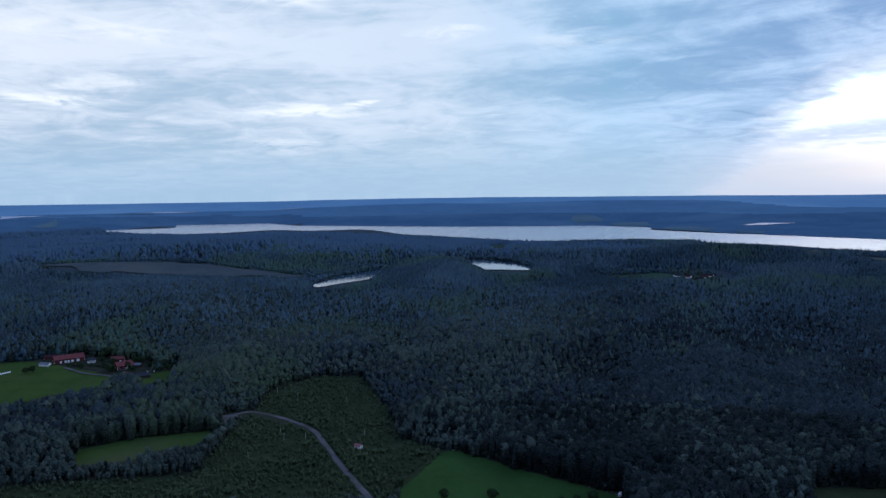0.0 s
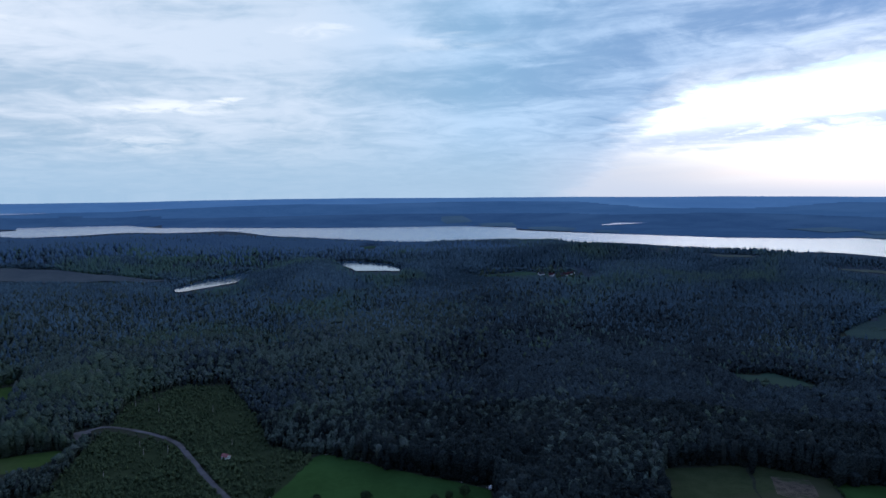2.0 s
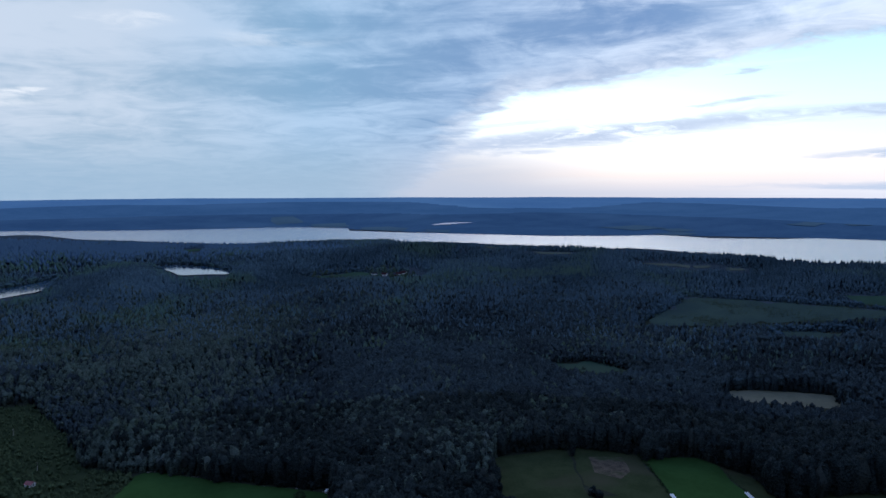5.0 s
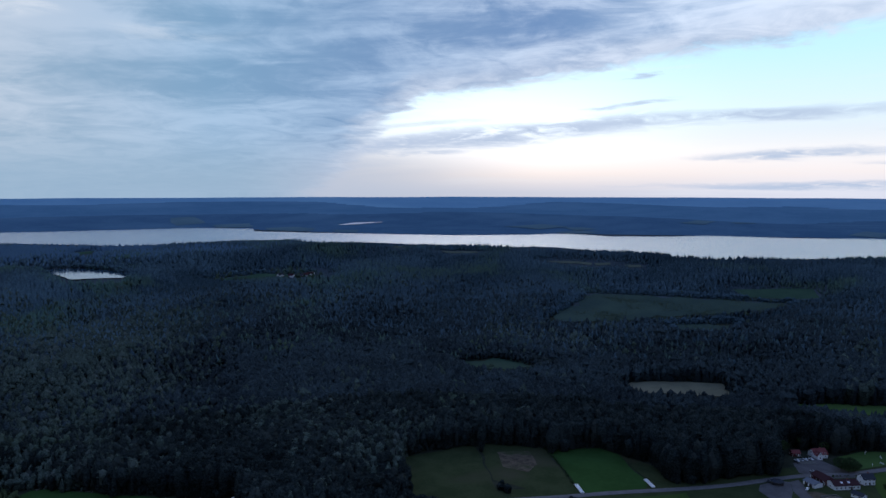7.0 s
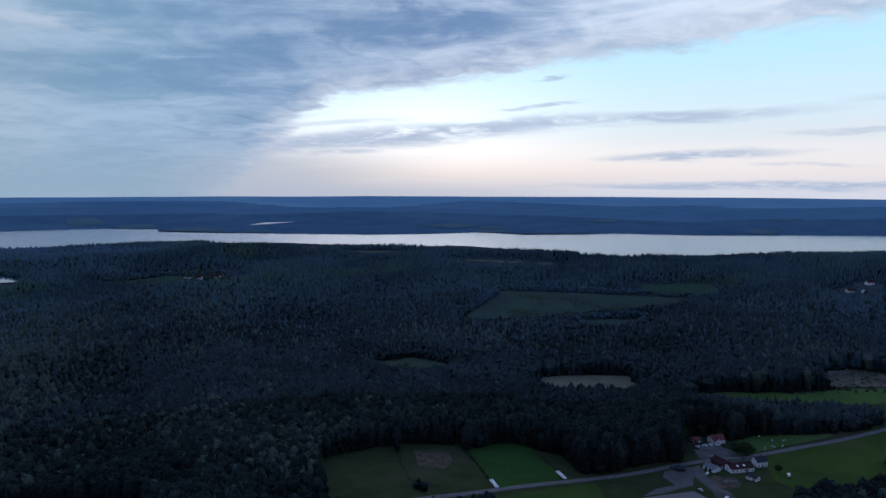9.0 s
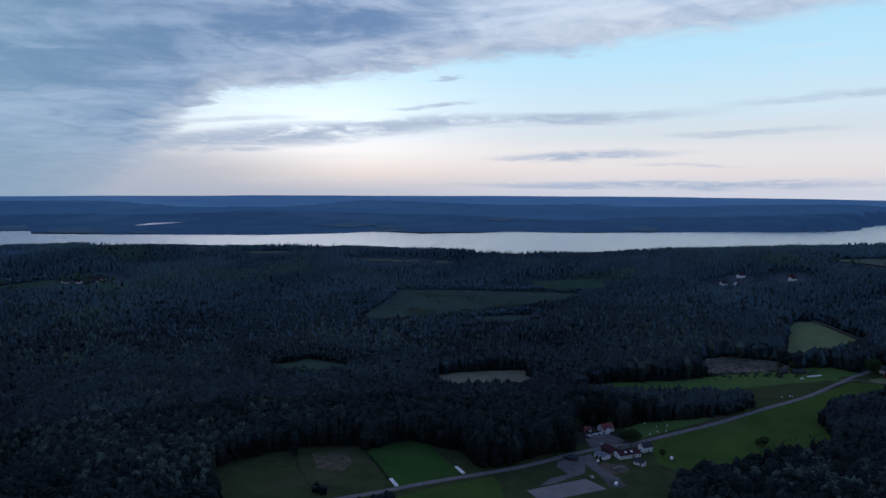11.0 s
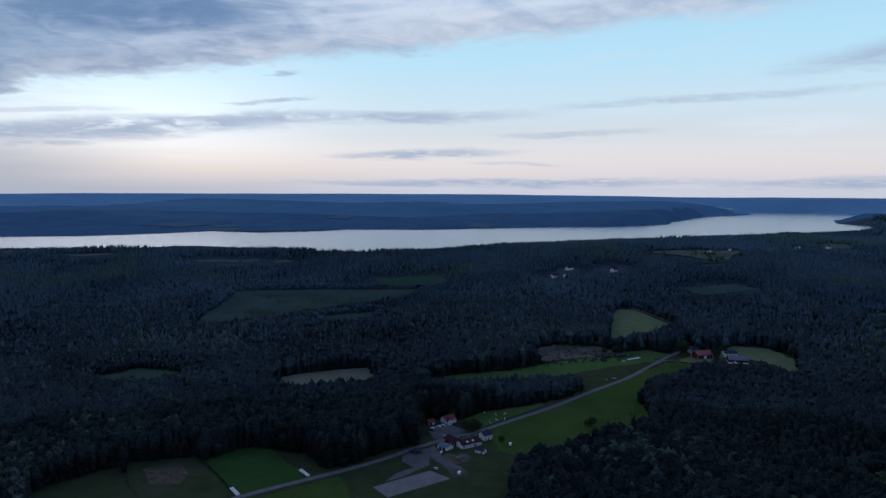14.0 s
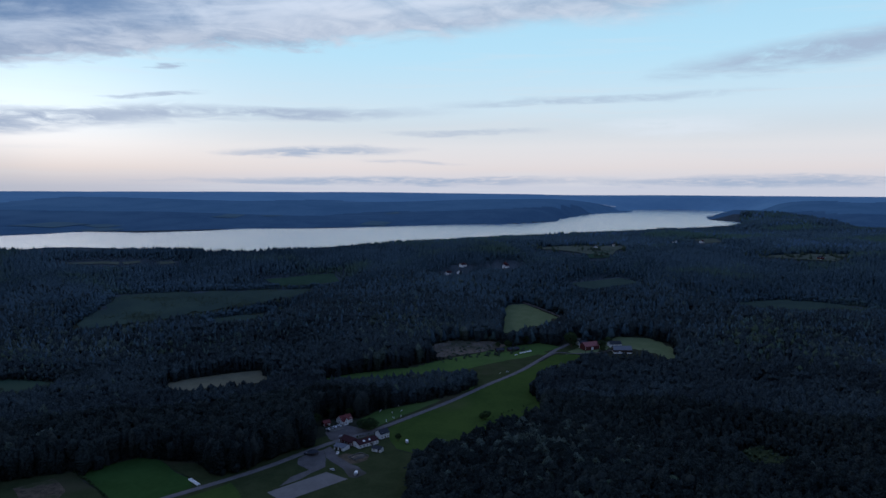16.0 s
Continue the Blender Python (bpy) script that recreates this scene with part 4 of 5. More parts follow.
    for key, gap in (("plantation_west", 2.5), ("plantation_east", 3.0), ("clearing_se", 5.0)):
        q = np.array(PLAN[key], float)
        (x0, y0), (x1, y1) = q.min(0), q.max(0)
        gx, gy = np.meshgrid(np.arange(x0, x1, gap), np.arange(y0, y1, gap))
        p = np.stack([gx.ravel(), gy.ravel()], -1)
        p += rng.uniform(-0.5, 0.5, p.shape) * gap
        p = p[inside(p, PLAN[key])]
        thin = ripple(p[:, 0], p[:, 1], 14, 1.0) + rng.normal(0, 0.5, len(p)) > -0.55
        v.append(p[thin])
    p = np.concatenate(v)
    wild = []
    for key, gap in (("clearing_big", 3.8), ("clearing_brown", 4.5), ("rocky", 9.0), ("heath", 5.5), ("clearing_mid", 3.6), ("village_field", 17.0), ("village_field_b", 14.0), ("hamlet_green", 15.0), ("clearing_right", 5.0), ("clearing_se", 4.0)):
        q = np.array(PLAN[key], float)
        (x0, y0), (x1, y1) = q.min(0) - 30, q.max(0) + 30
        gx, gy = np.meshgrid(np.arange(x0, x1, gap), np.arange(y0, y1, gap))
        w = np.stack([gx.ravel(), gy.ravel()], -1) + rng.uniform(-0.5, 0.5, (gx.size, 2)) * gap
        rim = clearance(w, PLAN[key])
        keep = (rim < 28) & (ripple(w[:, 0], w[:, 1], 20, 1.0) + rng.normal(0, 0.4, len(w)) > np.where(rim > 0, -1.0, -0.2))
        wild.append(np.c_[w, (4.0 if "village" in key or "hamlet" in key else 1.0) + 0.05 * rim][keep])
    w = np.concatenate(wild)
    w, grown = w[:, :2], w[:, 2]
    round_bush = [leafy_tree(rnd, 5, 1, "oak", 2, uneven=0.35) for _ in range(3)]
    plant("brush", w, grown * np.clip(1.7 + ripple(w[:, 0], w[:, 1], 18, 2) * 0.9 + rng.normal(0, 0.4, len(w)), 0.7, 3.5), rng.uniform(3.5, 5.5, len(w)) / grown ** 0.5, round_bush, rng.integers(0, 3, len(w)),
          [M["brushwood"]], "low scrub and brush over felled forest clearings", "scrub")
    # bushes and young trees that close the wood's edge round fields and ponds
    skirt = []
    for key in OPEN:
        if key not in PLAN or key in ("arena", "yard", "yard_west", "pit_yard", "parking", "bare_patch", "farm_rough", "plantation_west", "plantation_east", "village_field", "village_field_b"):
            continue
        q = np.array(PLAN[key], float)
        gap = 3.4 if np.hypot(*q.mean(0)) < 900 else 5.0
        (x0, y0), (x1, y1) = q.min(0) - 16, q.max(0) + 16
        gx, gy = np.meshgrid(np.arange(x0, x1, gap), np.arange(y0, y1, gap))
        e = np.stack([gx.ravel(), gy.ravel()], -1) + rng.uniform(-0.5, 0.5, (gx.size, 2)) * gap
        rim = clearance(e, q)
        skirt.append(np.c_[e, 2.6 + 0.6 * rim][(rim > 1.0) & (rim < 14)])
    e = np.concatenate(skirt)
    e, grown = e[:, :2], np.clip(e[:, 2] * rng.uniform(0.7, 1.3, len(e)), 1.5, 11)
    free = ~open_ground(e, grown)
    e, grown = e[free], grown[free]
    close = np.hypot(*e.T) < 950
    bushes = [leafy_tree(rnd, 5, 2, "oak", uneven=0.35) for _ in range(4)]
    # far bushes share the haze-blue needle colours of the middle forest
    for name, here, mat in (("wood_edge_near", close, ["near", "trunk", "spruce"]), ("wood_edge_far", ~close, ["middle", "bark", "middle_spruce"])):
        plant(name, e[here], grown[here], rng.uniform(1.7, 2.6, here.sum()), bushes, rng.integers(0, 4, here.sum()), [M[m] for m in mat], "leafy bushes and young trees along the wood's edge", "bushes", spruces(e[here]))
    off = np.ones(len(p), bool)
    for line, w in CLEAR_LINES:
        for a, b in zip(line[:-1], line[1:]):
            d = b - a
            u = np.clip(((p - a) @ d) / (d @ d), 0, 1)
            off &= np.hypot(*(p - a - u[:, None] * d).T) > 3.2
    p = p[off]
    tall = np.clip(2.6 + ripple(p[:, 0], p[:, 1], 15, 2) * 0.9 + rng.normal(0, 0.8, len(p)), 0.9, 6.5)
    small = [leafy_tree(rnd, 5, 1, "spruce", 6), leafy_tree(rnd, 5, 2, "birch", 2), leafy_tree(rnd, 4, 1, "spruce", 4)]
    plant("saplings", p, tall, rng.uniform(2.2, 3.4, len(p)), small, rng.integers(0, 3, len(p)), [M["shrub"]], "young planted saplings and brush on open ground", "saplings")


make_forest()

# ---- things ----
M["red"] = plain("falu_red_boards", (0.104, 0.034, 0.034), 0.85)
M["white"] = plain("white_painted_boards", (0.70, 0.71, 0.72), 0.88, vary=0.12)
M["tile"] = plain("red_roof_tiles", (0.172, 0.059, 0.062), 0.9, scale=0.8)
M["tile_dark"] = plain("dark_red_roof_tiles", (0.056, 0.029, 0.034), 0.9)
M["tile_pink"] = plain("faded_red_roof", (0.252, 0.098, 0.102), 0.8)
M["sheet_grey"] = plain("grey_roof_sheet", (0.15, 0.17, 0.205), 0.88)
M["slate"] = plain("dark_roofing", (0.045, 0.052, 0.066), 0.9)
M["darkwood"] = plain("weathered_dark_boards", (0.06, 0.048, 0.045), 0.85)
M["brick"] = plain("chimney_brick", (0.2, 0.09, 0.07), 0.9)
M["glass"] = plain("dark_window_glass", (0.02, 0.025, 0.03), 0.08)
M["wrap"] = plain("white_bale_wrap", (0.80, 0.82, 0.85), 0.4, vary=0.08)
M["car_white"] = plain("white_car_paint", (0.75, 0.76, 0.78), 0.3, vary=0.04)
M["car_dark"] = plain("dark_car_paint", (0.03, 0.035, 0.045), 0.3, vary=0.1)
M["car_grey"] = plain("silver_car_paint", (0.36, 0.38, 0.40), 0.35, vary=0.05)
M["rubber"] = plain("black_rubber", (0.02, 0.02, 0.02), 0.9)
M["stone"] = mottled("pale_field_stone", (0.10, 0.10, 0.095), (0.18, 0.176, 0.168), 0.8)
M["leaf_open"] = leafy("garden_tree_leaves", (0.020, 0.036, 0.016), (0.044, 0.068, 0.030), 0.08)
M["slurry"] = plain("dark_manure", (0.02, 0.018, 0.016), 0.6)


def part(name, bm, mat, parent, label=""):
    """Links a bmesh as one mesh object under a thing or a part."""
    me = bpy.data.meshes.new(name)
    bmesh.ops.recalc_face_normals(bm, faces=bm.faces[:])
    bm.to_mesh(me)
    bm.free()
    me.materials.append(mat)
    ob = new(name, me)
    ob.parent = parent
    return tagged(ob, label)


def thing(name, x, y, turn, label, category, group="", z=None):
    ob = new(name)
    ob.matrix_world = pose(x, y, float(height(x, y)) if z is None else z, 0, 0, turn)
    return tagged(ob, label, category, group)


def block(bm, x0, x1, y0, y1, z0, z1, bevel=0.0):
    v = [bm.verts.new(p) for p in ((x0, y0, z0), (x1, y0, z0), (x1, y1, z0), (x0, y1, z0), (x0, y0, z1), (x1, y0, z1), (x1, y1, z1), (x0, y1, z1))]
    fs = [bm.faces.new([v[i] for i in q]) for q in ((3, 2, 1, 0), (4, 5, 6, 7), (0, 1, 5, 4), (1, 2, 6, 5), (2, 3, 7, 6), (3, 0, 4, 7))]
    if bevel:
        bmesh.ops.bevel(bm, geom=list({e for f in fs for e in f.edges}), offset=bevel, segments=1, affect="EDGES")
    return bm


def boxed(*size, bevel=0.0):
    return block(bmesh.new(), *size, bevel=bevel)


def tube(bm, a, b, ra, rb, n=8):
    """A tapered round bar from a to b."""
    a, b = Vector(a), Vector(b)
    q = (b - a).to_track_quat("Z", "Y")
    rings = []
    for c, r in ((a, ra), (b, rb)):
        rings.append([bm.verts.new(c + q @ Vector((r * math.cos(6.2832 * i / n), r * math.sin(6.2832 * i / n), 0))) for i in range(n)])
    for i in range(n):
        bm.faces.new((rings[0][i], rings[0][(i + 1) % n], rings[1][(i + 1) % n], rings[1][i]))
    bm.faces.new(rings[0][::-1])
    bm.faces.new(rings[1])
    return bm


def window(parent, x, y, z, w, h, side):
    """A white-framed window on the wall y = const (side 'y') or x = const (side 'x')."""
    d = 0.06
    if side == "y":
        frame_ob = part("window", boxed(x - w / 2, x + w / 2, y - d, y + d, z, z + h, bevel=0.015), M["white"], parent)
        for s in (-1, 1):
            cx = x + s * w / 4
            part("pane", boxed(cx - w / 4 + 0.07, cx + w / 4 - 0.05, y - d - 0.02, y - d + 0.03, z + 0.08, z + h - 0.08), M["glass"], frame_ob)
    else:
        s = 1 if x > 0 else -1
        frame_ob = part("window", boxed(x - d, x + d, y - w / 2, y + w / 2, z, z + h, bevel=0.015), M["white"], parent)
        part("pane", boxed(x + s * d - 0.03, x + s * d + 0.02, y - w / 2 + 0.08, y + w / 2 - 0.08, z + 0.08, z + h - 0.08), M["glass"], frame_ob)


def gabled(name, at, wall_h, rise, wall, roof, label, category="house", windows=0, doors=(), chimney=False, base=None, upper=False, group="", trim=True):
    """A building with a saddle roof; at: x, y, turn, length, depth."""
    x, y, turn, L, D = at
    ob = thing(name, x, y, turn, label, category, group)
    bm = bmesh.new()
    for sx in (-L / 2, L / 2):
        ring = [bm.verts.new((sx, yy, zz)) for yy, zz in ((-D / 2, -0.3), (D / 2, -0.3), (D / 2, wall_h), (0, wall_h + rise), (-D / 2, wall_h))]
        bm.faces.new(ring if sx > 0 else ring[::-1])
    v = list(bm.verts)
    for i in range(5):
        j = (i + 1) % 5
        bm.faces.new((v[i], v[j], v[5 + j], v[5 + i]))
    part("wall", bm, M[wall], ob)
    over, th = 0.45, 0.2
    for s in (-1, 1):
        bm = bmesh.new()
        k = rise / (D / 2)
        ye, ze = s * (D / 2 + over), wall_h - k * over
        prof = [(0.0, wall_h + rise + 0.03), (ye, ze + 0.03), (ye, ze + 0.03 + th), (0.0, wall_h + rise + 0.03 + th)]
        rings = [[bm.verts.new((sx, yy, zz)) for yy, zz in prof] for sx in (-L / 2 - over, L / 2 + over)]
        bm.faces.new(rings[0])
        bm.faces.new(rings[1][::-1])
        for i in range(4):
            j = (i + 1) % 4
            bm.faces.new((rings[0][i], rings[1][i], rings[1][j], rings[0][j]))
        part("roof", bm, M[roof], ob)
    part("ridge_cap", tube(bmesh.new(), (-L / 2 - over, 0, wall_h + rise + 0.2), (L / 2 + over, 0, wall_h + rise + 0.2), 0.13, 0.13, 6), M[roof], ob)
    if base:
        part("plinth", boxed(-L / 2 - 0.05, L / 2 + 0.05, -D / 2 - 0.05, D / 2 + 0.05, -0.3, base[1]), M[base[0]], ob)
    if trim and wall == "red":
        for sx in (-1, 1):
            for sy in (-1, 1):
                cx, cy = sx * L / 2, sy * D / 2
                part("corner_board", boxed(cx - 0.12, cx + 0.12, cy - 0.12, cy + 0.12, 0.1, wall_h - 0.1), M["white"], ob)
    for n in range(windows):
        wx = -L / 2 + L * (n + 0.5) / windows
        for z in ([0.9, 3.4] if upper else [0.9]):
            window(ob, wx, -D / 2, z, 1.1, 1.2, "y")
    if windows:
        window(ob, -L / 2, 0, 0.9, 1.1, 1.2, "x")
        window(ob, L / 2, 0, 0.9, 1.1, 1.2, "x")
        if upper or rise > 2.4:
            window(ob, -L / 2, 0, wall_h + 0.1, 0.9, 1.1, "x")
    for dx, w, h, mat in doors:
        d = part("door", boxed(dx - w / 2, dx + w / 2, -D / 2 - 0.09, -D / 2 + 0.05, 0.0, h, bevel=0.02), M[mat], ob, "large white boarded door" if w > 1.5 and mat == "white" else "")
        part("handle", tube(bmesh.new(), (dx + w / 2 - 0.15, -D / 2 - 0.16, h * 0.45), (dx + w / 2 - 0.15, -D / 2 - 0.16, h * 0.55), 0.03, 0.03, 6), M["slate"], d)
    if chimney:
        c = part("chimney", boxed(L * 0.15 - 0.35, L * 0.15 + 0.35, -0.1, 0.6, wall_h + rise - 0.5, wall_h + rise + 1.1, bevel=0.03), M["brick"], ob)
        part("chimney_cap", boxed(L * 0.15 - 0.42, L * 0.15 + 0.42, -0.17, 0.67, wall_h + rise + 1.1, wall_h + rise + 1.22), M["slate"], c)
    return ob


# stable farm by the road
gabled("garage", (464.4, 271.6, -100, 9.5, 7.5), 2.6, 1.2, "white", "sheet_grey", "white garage with grey sheet-metal roof", "garage", 0, [(-2, 2.4, 2.1, "darkwood"), (1.5, 2.4, 2.1, "darkwood")])
long_stable = gabled("stable", (479.3, 259.3, -26, 18.4, 9.4), 3.0, 2.3, "white", "tile_dark", "white stable with dark red tiled roof", "stable", 6, [(3, 1.4, 2.1, "darkwood")], True)
gabled("stable_wing", (477.9, 272.1, -112, 14.0, 8.8), 2.9, 2.1, "red", "tile_dark", "red wooden stable wing with dark red roof", "stable", 4, [(0, 2.2, 2.3, "darkwood")])
gabled("shed", (470.6, 244.0, -95, 7.5, 5.0), 2.6, 1.4, "white", "slate", "small white shed with dark roof", "shed", 2, [(2, 1.2, 2.0, "darkwood")])
gabled("house", (498.6, 254.3, -25, 8.5, 7.0), 4.4, 2.6, "white", "slate", "white two-storey house with dark roof", "house", 3, [(0.3, 1.0, 2.1, "darkwood")], True, ("stone", 0.4), True)
villa = gabled("house", (518.9, 300.7, -25, 10.5, 8.5), 3.4, 3.0, "white", "tile", "white villa with bright red tiled roof", "house", 3, [(0.4, 1.0, 2.1, "darkwood")], True, ("stone", 0.4), True)
gabled("shed", (507.3, 311.7, -30, 6.0, 5.0), 2.4, 1.6, "red", "tile", "small red shed with red tiled roof", "shed", 1, [(1.6, 1.1, 2.0, "white")])


def cross_wing(ob, x0, x1, y0, wall_h, rise, wall, roof):
    """A wing with its gable towards -y, running into the main roof at y = 0."""
    xm, half = (x0 + x1) / 2, (x1 - x0) / 2
    bm = bmesh.new()
    rings = [[bm.verts.new((xx, yy, zz)) for xx, zz in ((x0, -0.3), (x1, -0.3), (x1, wall_h), (xm, wall_h + rise), (x0, wall_h))] for yy in (y0, -0.5)]
    bm.faces.new(rings[0])
    bm.faces.new(rings[1][::-1])
    for i in range(5):
        j = (i + 1) % 5
        bm.faces.new((rings[0][i], rings[0][j], rings[1][j], rings[1][i]))
    part("wing", bm, M[wall], ob)
    for s in (-1, 1):
        bm = bmesh.new()
        xe, ze = xm + s * (half + 0.4), wall_h - rise / half * 0.4
        prof = [(xm, wall_h + rise + 0.03), (xe, ze + 0.03), (xe, ze + 0.22), (xm, wall_h + rise + 0.22)]
        rings = [[bm.verts.new((xx, yy, zz)) for xx, zz in prof] for yy in (y0 - 0.4, -0.2)]
        bm.faces.new(rings[0])
        bm.faces.new(rings[1][::-1])
        for i in range(4):
            j = (i + 1) % 4
            bm.faces.new((rings[0][i], rings[0][j], rings[1][j], rings[1][i]))
        part("wing_roof", bm, M[roof], ob)
    window(ob, xm, y0, 1.0, 1.2, 1.2, "y")
    window(ob, xm, y0, wall_h + 0.2, 0.9, 1.0, "y")


cross_wing(villa, -4.6, -0.4, -6.6, 3.4, 2.6, "white", "tile")
for rx in (-3.0, 2.2):
    bm = bmesh.new()
    k = 2.3 / 4.7
    block(bm, rx - 0.9, rx + 0.9, -3.2, -1.8, 0.0, 0.1, bevel=0.02)
    for v in bm.verts:
        v.co.z += 3.0 + 2.3 + 0.25 + k * v.co.y
    part("skylight", bm, M["white"], long_stable, "pale roof light in the tiled roof")


def terrace(x, y, turn):
    """Rows of pale slabs laid out before the villa."""
    ob = thing("slab_rows", x, y, turn, "rows of pale concrete slabs laid on gravel", "paving", z=0.18)
    for i in range(3):
        for j in range(6):
            part("slab", boxed(-6 + 2.0 * j + 0.1, -4 + 2.0 * j - 0.12, -2.6 + 1.8 * i, -1.2 + 1.8 * i, -0.1, 0.22 + 0.05 * ((i + j) % 2), bevel=0.03), M["stone"], ob)


terrace(500.5, 297.5, -25)
# farm at the end of the meadow
gabled("barn", (871.4, 158.8, -44, 20.3, 12.5), 4.6, 4.0, "red", "tile_pink", "large red barn with faded red roof", "barn", 0, [(0, 3.2, 3.4, "white")])
gabled("outbuilding", (888.6, 149.9, -45, 12.1, 10.0), 3.4, 2.4, "darkwood", "slate", "dark outbuilding with blackish roof", "barn", 0, [(0, 2.2, 2.4, "darkwood")])
gabled("farmhouse", (893.3, 131.8, -60, 14.6, 10.0), 3.6, 2.8, "white", "slate", "pale farmhouse with grey roof beside a tree", "house", 4, [(0.3, 1.0, 2.1, "darkwood")], True)
gabled("barn", (868.8, 119.4, -70, 21.6, 13.8), 4.4, 3.6, "darkwood", "sheet_grey", "dark wooden barn with grey-blue sheet roof", "barn", 0, [(-4, 2.6, 2.8, "white"), (3, 2.6, 2.8, "darkwood")], False, ("white", 1.5))
gabled("outbuilding", (885.6, 170.9, -43, 11.4, 10.0), 3.2, 2.2, "white", "slate", "low white outbuilding with dark roof", "barn", 2, [(2, 1.2, 2.1, "darkwood")])
gabled("shed", (820.0, 258.0, -53, 9.5, 6.9), 2.6, 1.7, "darkwood", "slate", "low dark wooden shed beside the meadow", "shed", 0, [(0, 1.8, 2.0, "darkwood")], group="sheds by the meadow")
gabled("shed", (830.2, 244.5, -44, 14.4, 6.9), 2.6, 1.7, "darkwood", "slate", "long low dark shed beside the meadow", "shed", 0, [(0, 1.8, 2.0, "darkwood")], group="sheds by the meadow")
# red farm beyond the tree belt
gabled("barn", (-433.2, 836.2, 34, 31.8, 13.8), 4.4, 3.8, "red", "tile", "long red barn with red roof and white doors", "barn", 0, [(-9, 2.2, 2.6, "white"), (-4, 2.4, 2.6, "white"), (-1, 2.4, 2.6, "white"), (3, 2.4, 2.6, "white"), (9, 3.0, 3.0, "white")])
gabled("outbuilding", (-459.5, 845.0, 14, 11.4, 8.8), 3.0, 2.0, "red", "tile_dark", "low red annex with dark tiled roof", "barn", 0, [(0, 2.0, 2.2, "darkwood")])
gabled("shed", (-451.5, 818.5, -3, 10.9, 7.5), 2.4, 1.2, "white", "sheet_grey", "pale shed with grey metal roof", "shed", 0, [(2.4, 1.8, 2.0, "white")])
gabled("cottage", (-404.1, 831.5, 20, 8.3, 6.9), 3.0, 2.2, "white", "slate", "small white cottage in the farm garden", "house", 2, [(0.0, 1.0, 2.0, "darkwood")], True)
gabled("farmhouse", (-357.4, 809.1, 48, 19.1, 11.9), 4.4, 3.8, "red", "tile", "red farmhouse with steep red tiled roof", "house", 4, [(0.2, 1.1, 2.1, "white")], True, ("stone", 0.5), True)
gabled("outbuilding", (-373.7, 832.1, 28, 14.0, 10.0), 3.4, 2.6, "red", "tile", "red farm wing with red tiled roof", "barn", 2, [(2.2, 1.6, 2.2, "white")])
gabled("shed", (-342.9, 813.9, -3, 7.9, 6.2), 2.4, 1.4, "darkwood", "sheet_grey", "grey-roofed garden shed beside the farmhouse", "shed", 0, [(0.0, 1.4, 2.0, "darkwood")])
gabled("barn", (-322.6, 776.4, 22, 15.9, 8.8), 3.0, 2.0, "darkwood", "slate", "dark machine shed with black roof", "barn", 0, [(-3, 2.6, 2.4, "darkwood"), (3, 2.6, 2.4, "darkwood")])
gabled("shed", (-340.4, 781.6, -28, 9.5, 6.2), 2.6, 2.0, "red", "tile", "small red storehouse with steep roof", "shed", 0, [(1.0, 1.2, 2.0, "white")])
# the red hut by the forest road
gabled("hut", (-61.7, 549.9, -38, 5.6, 4.2), 2.2, 1.3, "white", "tile_pink", "small hut with pinkish red roof among saplings", "hut", 1, [(-1.0, 0.9, 1.9, "white")])
# distant houses
for n, (hx, hy) in enumerate([(469.2, 1316.7), (482.8, 1309.2), (497.5, 1309.6), (452.5, 1328.6), (509.6, 1315.7), (1233.8, 467.2), (1222.7, 485.2), (1318.0, 404.7), (1288.5, 481.1), (1640.0, 290.0), (1790.0, 200.0), (1830.0, 130.0), (1856.0, 70.0), (1568.1, -160.8), (1297.7, 397.5), (1730.0, 260.0)]):
    pale = n % 6 != 1
    gabled("house", (hx, hy, (n * 47) % 90 - 45, 11.0 + n % 3, 8.0), 4.2, 3.0, "white" if pale else "red", "slate" if n % 2 else "tile_dark",
           "distant white house among the trees" if pale else "distant red house among the trees", "house", 3, [(0.5, 1.0, 2.1, "darkwood")], True, group="distant houses")


def wrapped_bale(at, label, group):
    x, y, turn = at
    ob = thing("silage_bale", x, y, turn, label, "bale", group)
    bm = bmesh.new()
    n = 14
    rings = []
    for px, r in ((-0.62, 0.40), (-0.60, 0.58), (-0.5, 0.64), (0.0, 0.66), (0.5, 0.64), (0.60, 0.58), (0.62, 0.40)):
        rings.append([bm.verts.new((px, r * math.cos(6.2832 * i / n), 0.64 + r * math.sin(6.2832 * i / n) * 0.97)) for i in range(n)])
    for a, b in zip(rings, rings[1:]):
        for i in range(n):
            bm.faces.new((a[i], a[(i + 1) % n], b[(i + 1) % n], b[i]))
    bm.faces.new(rings[0])
    bm.faces.new(rings[-1])
    part("wrapping", bm, M["wrap"], ob)
    return ob


first_bale = None


def bale_row(ax, ay, bx, by, n, group, double=False):
    """White wrapped bales laid in a row from a to b."""
    global first_bale
    turn = math.degrees(math.atan2(by - ay, bx - ax))
    for i in range(n):
        for side in ((-0.7, 0.7) if double else (0,)):
            t = (i + 0.5) / n
            x, y = ax + (bx - ax) * t - side * math.sin(radians(turn)), ay + (by - ay) * t + side * math.cos(radians(turn))
            if first_bale is None:
                first_bale = wrapped_bale((x, y, turn), "round silage bale in white plastic wrap on grass", group)
            else:
                ob = copy_thing(first_bale, pose(x, y, float(height(x, y)), 0, 0, turn + random.uniform(-4, 4)))
                tagged(ob, group=group)


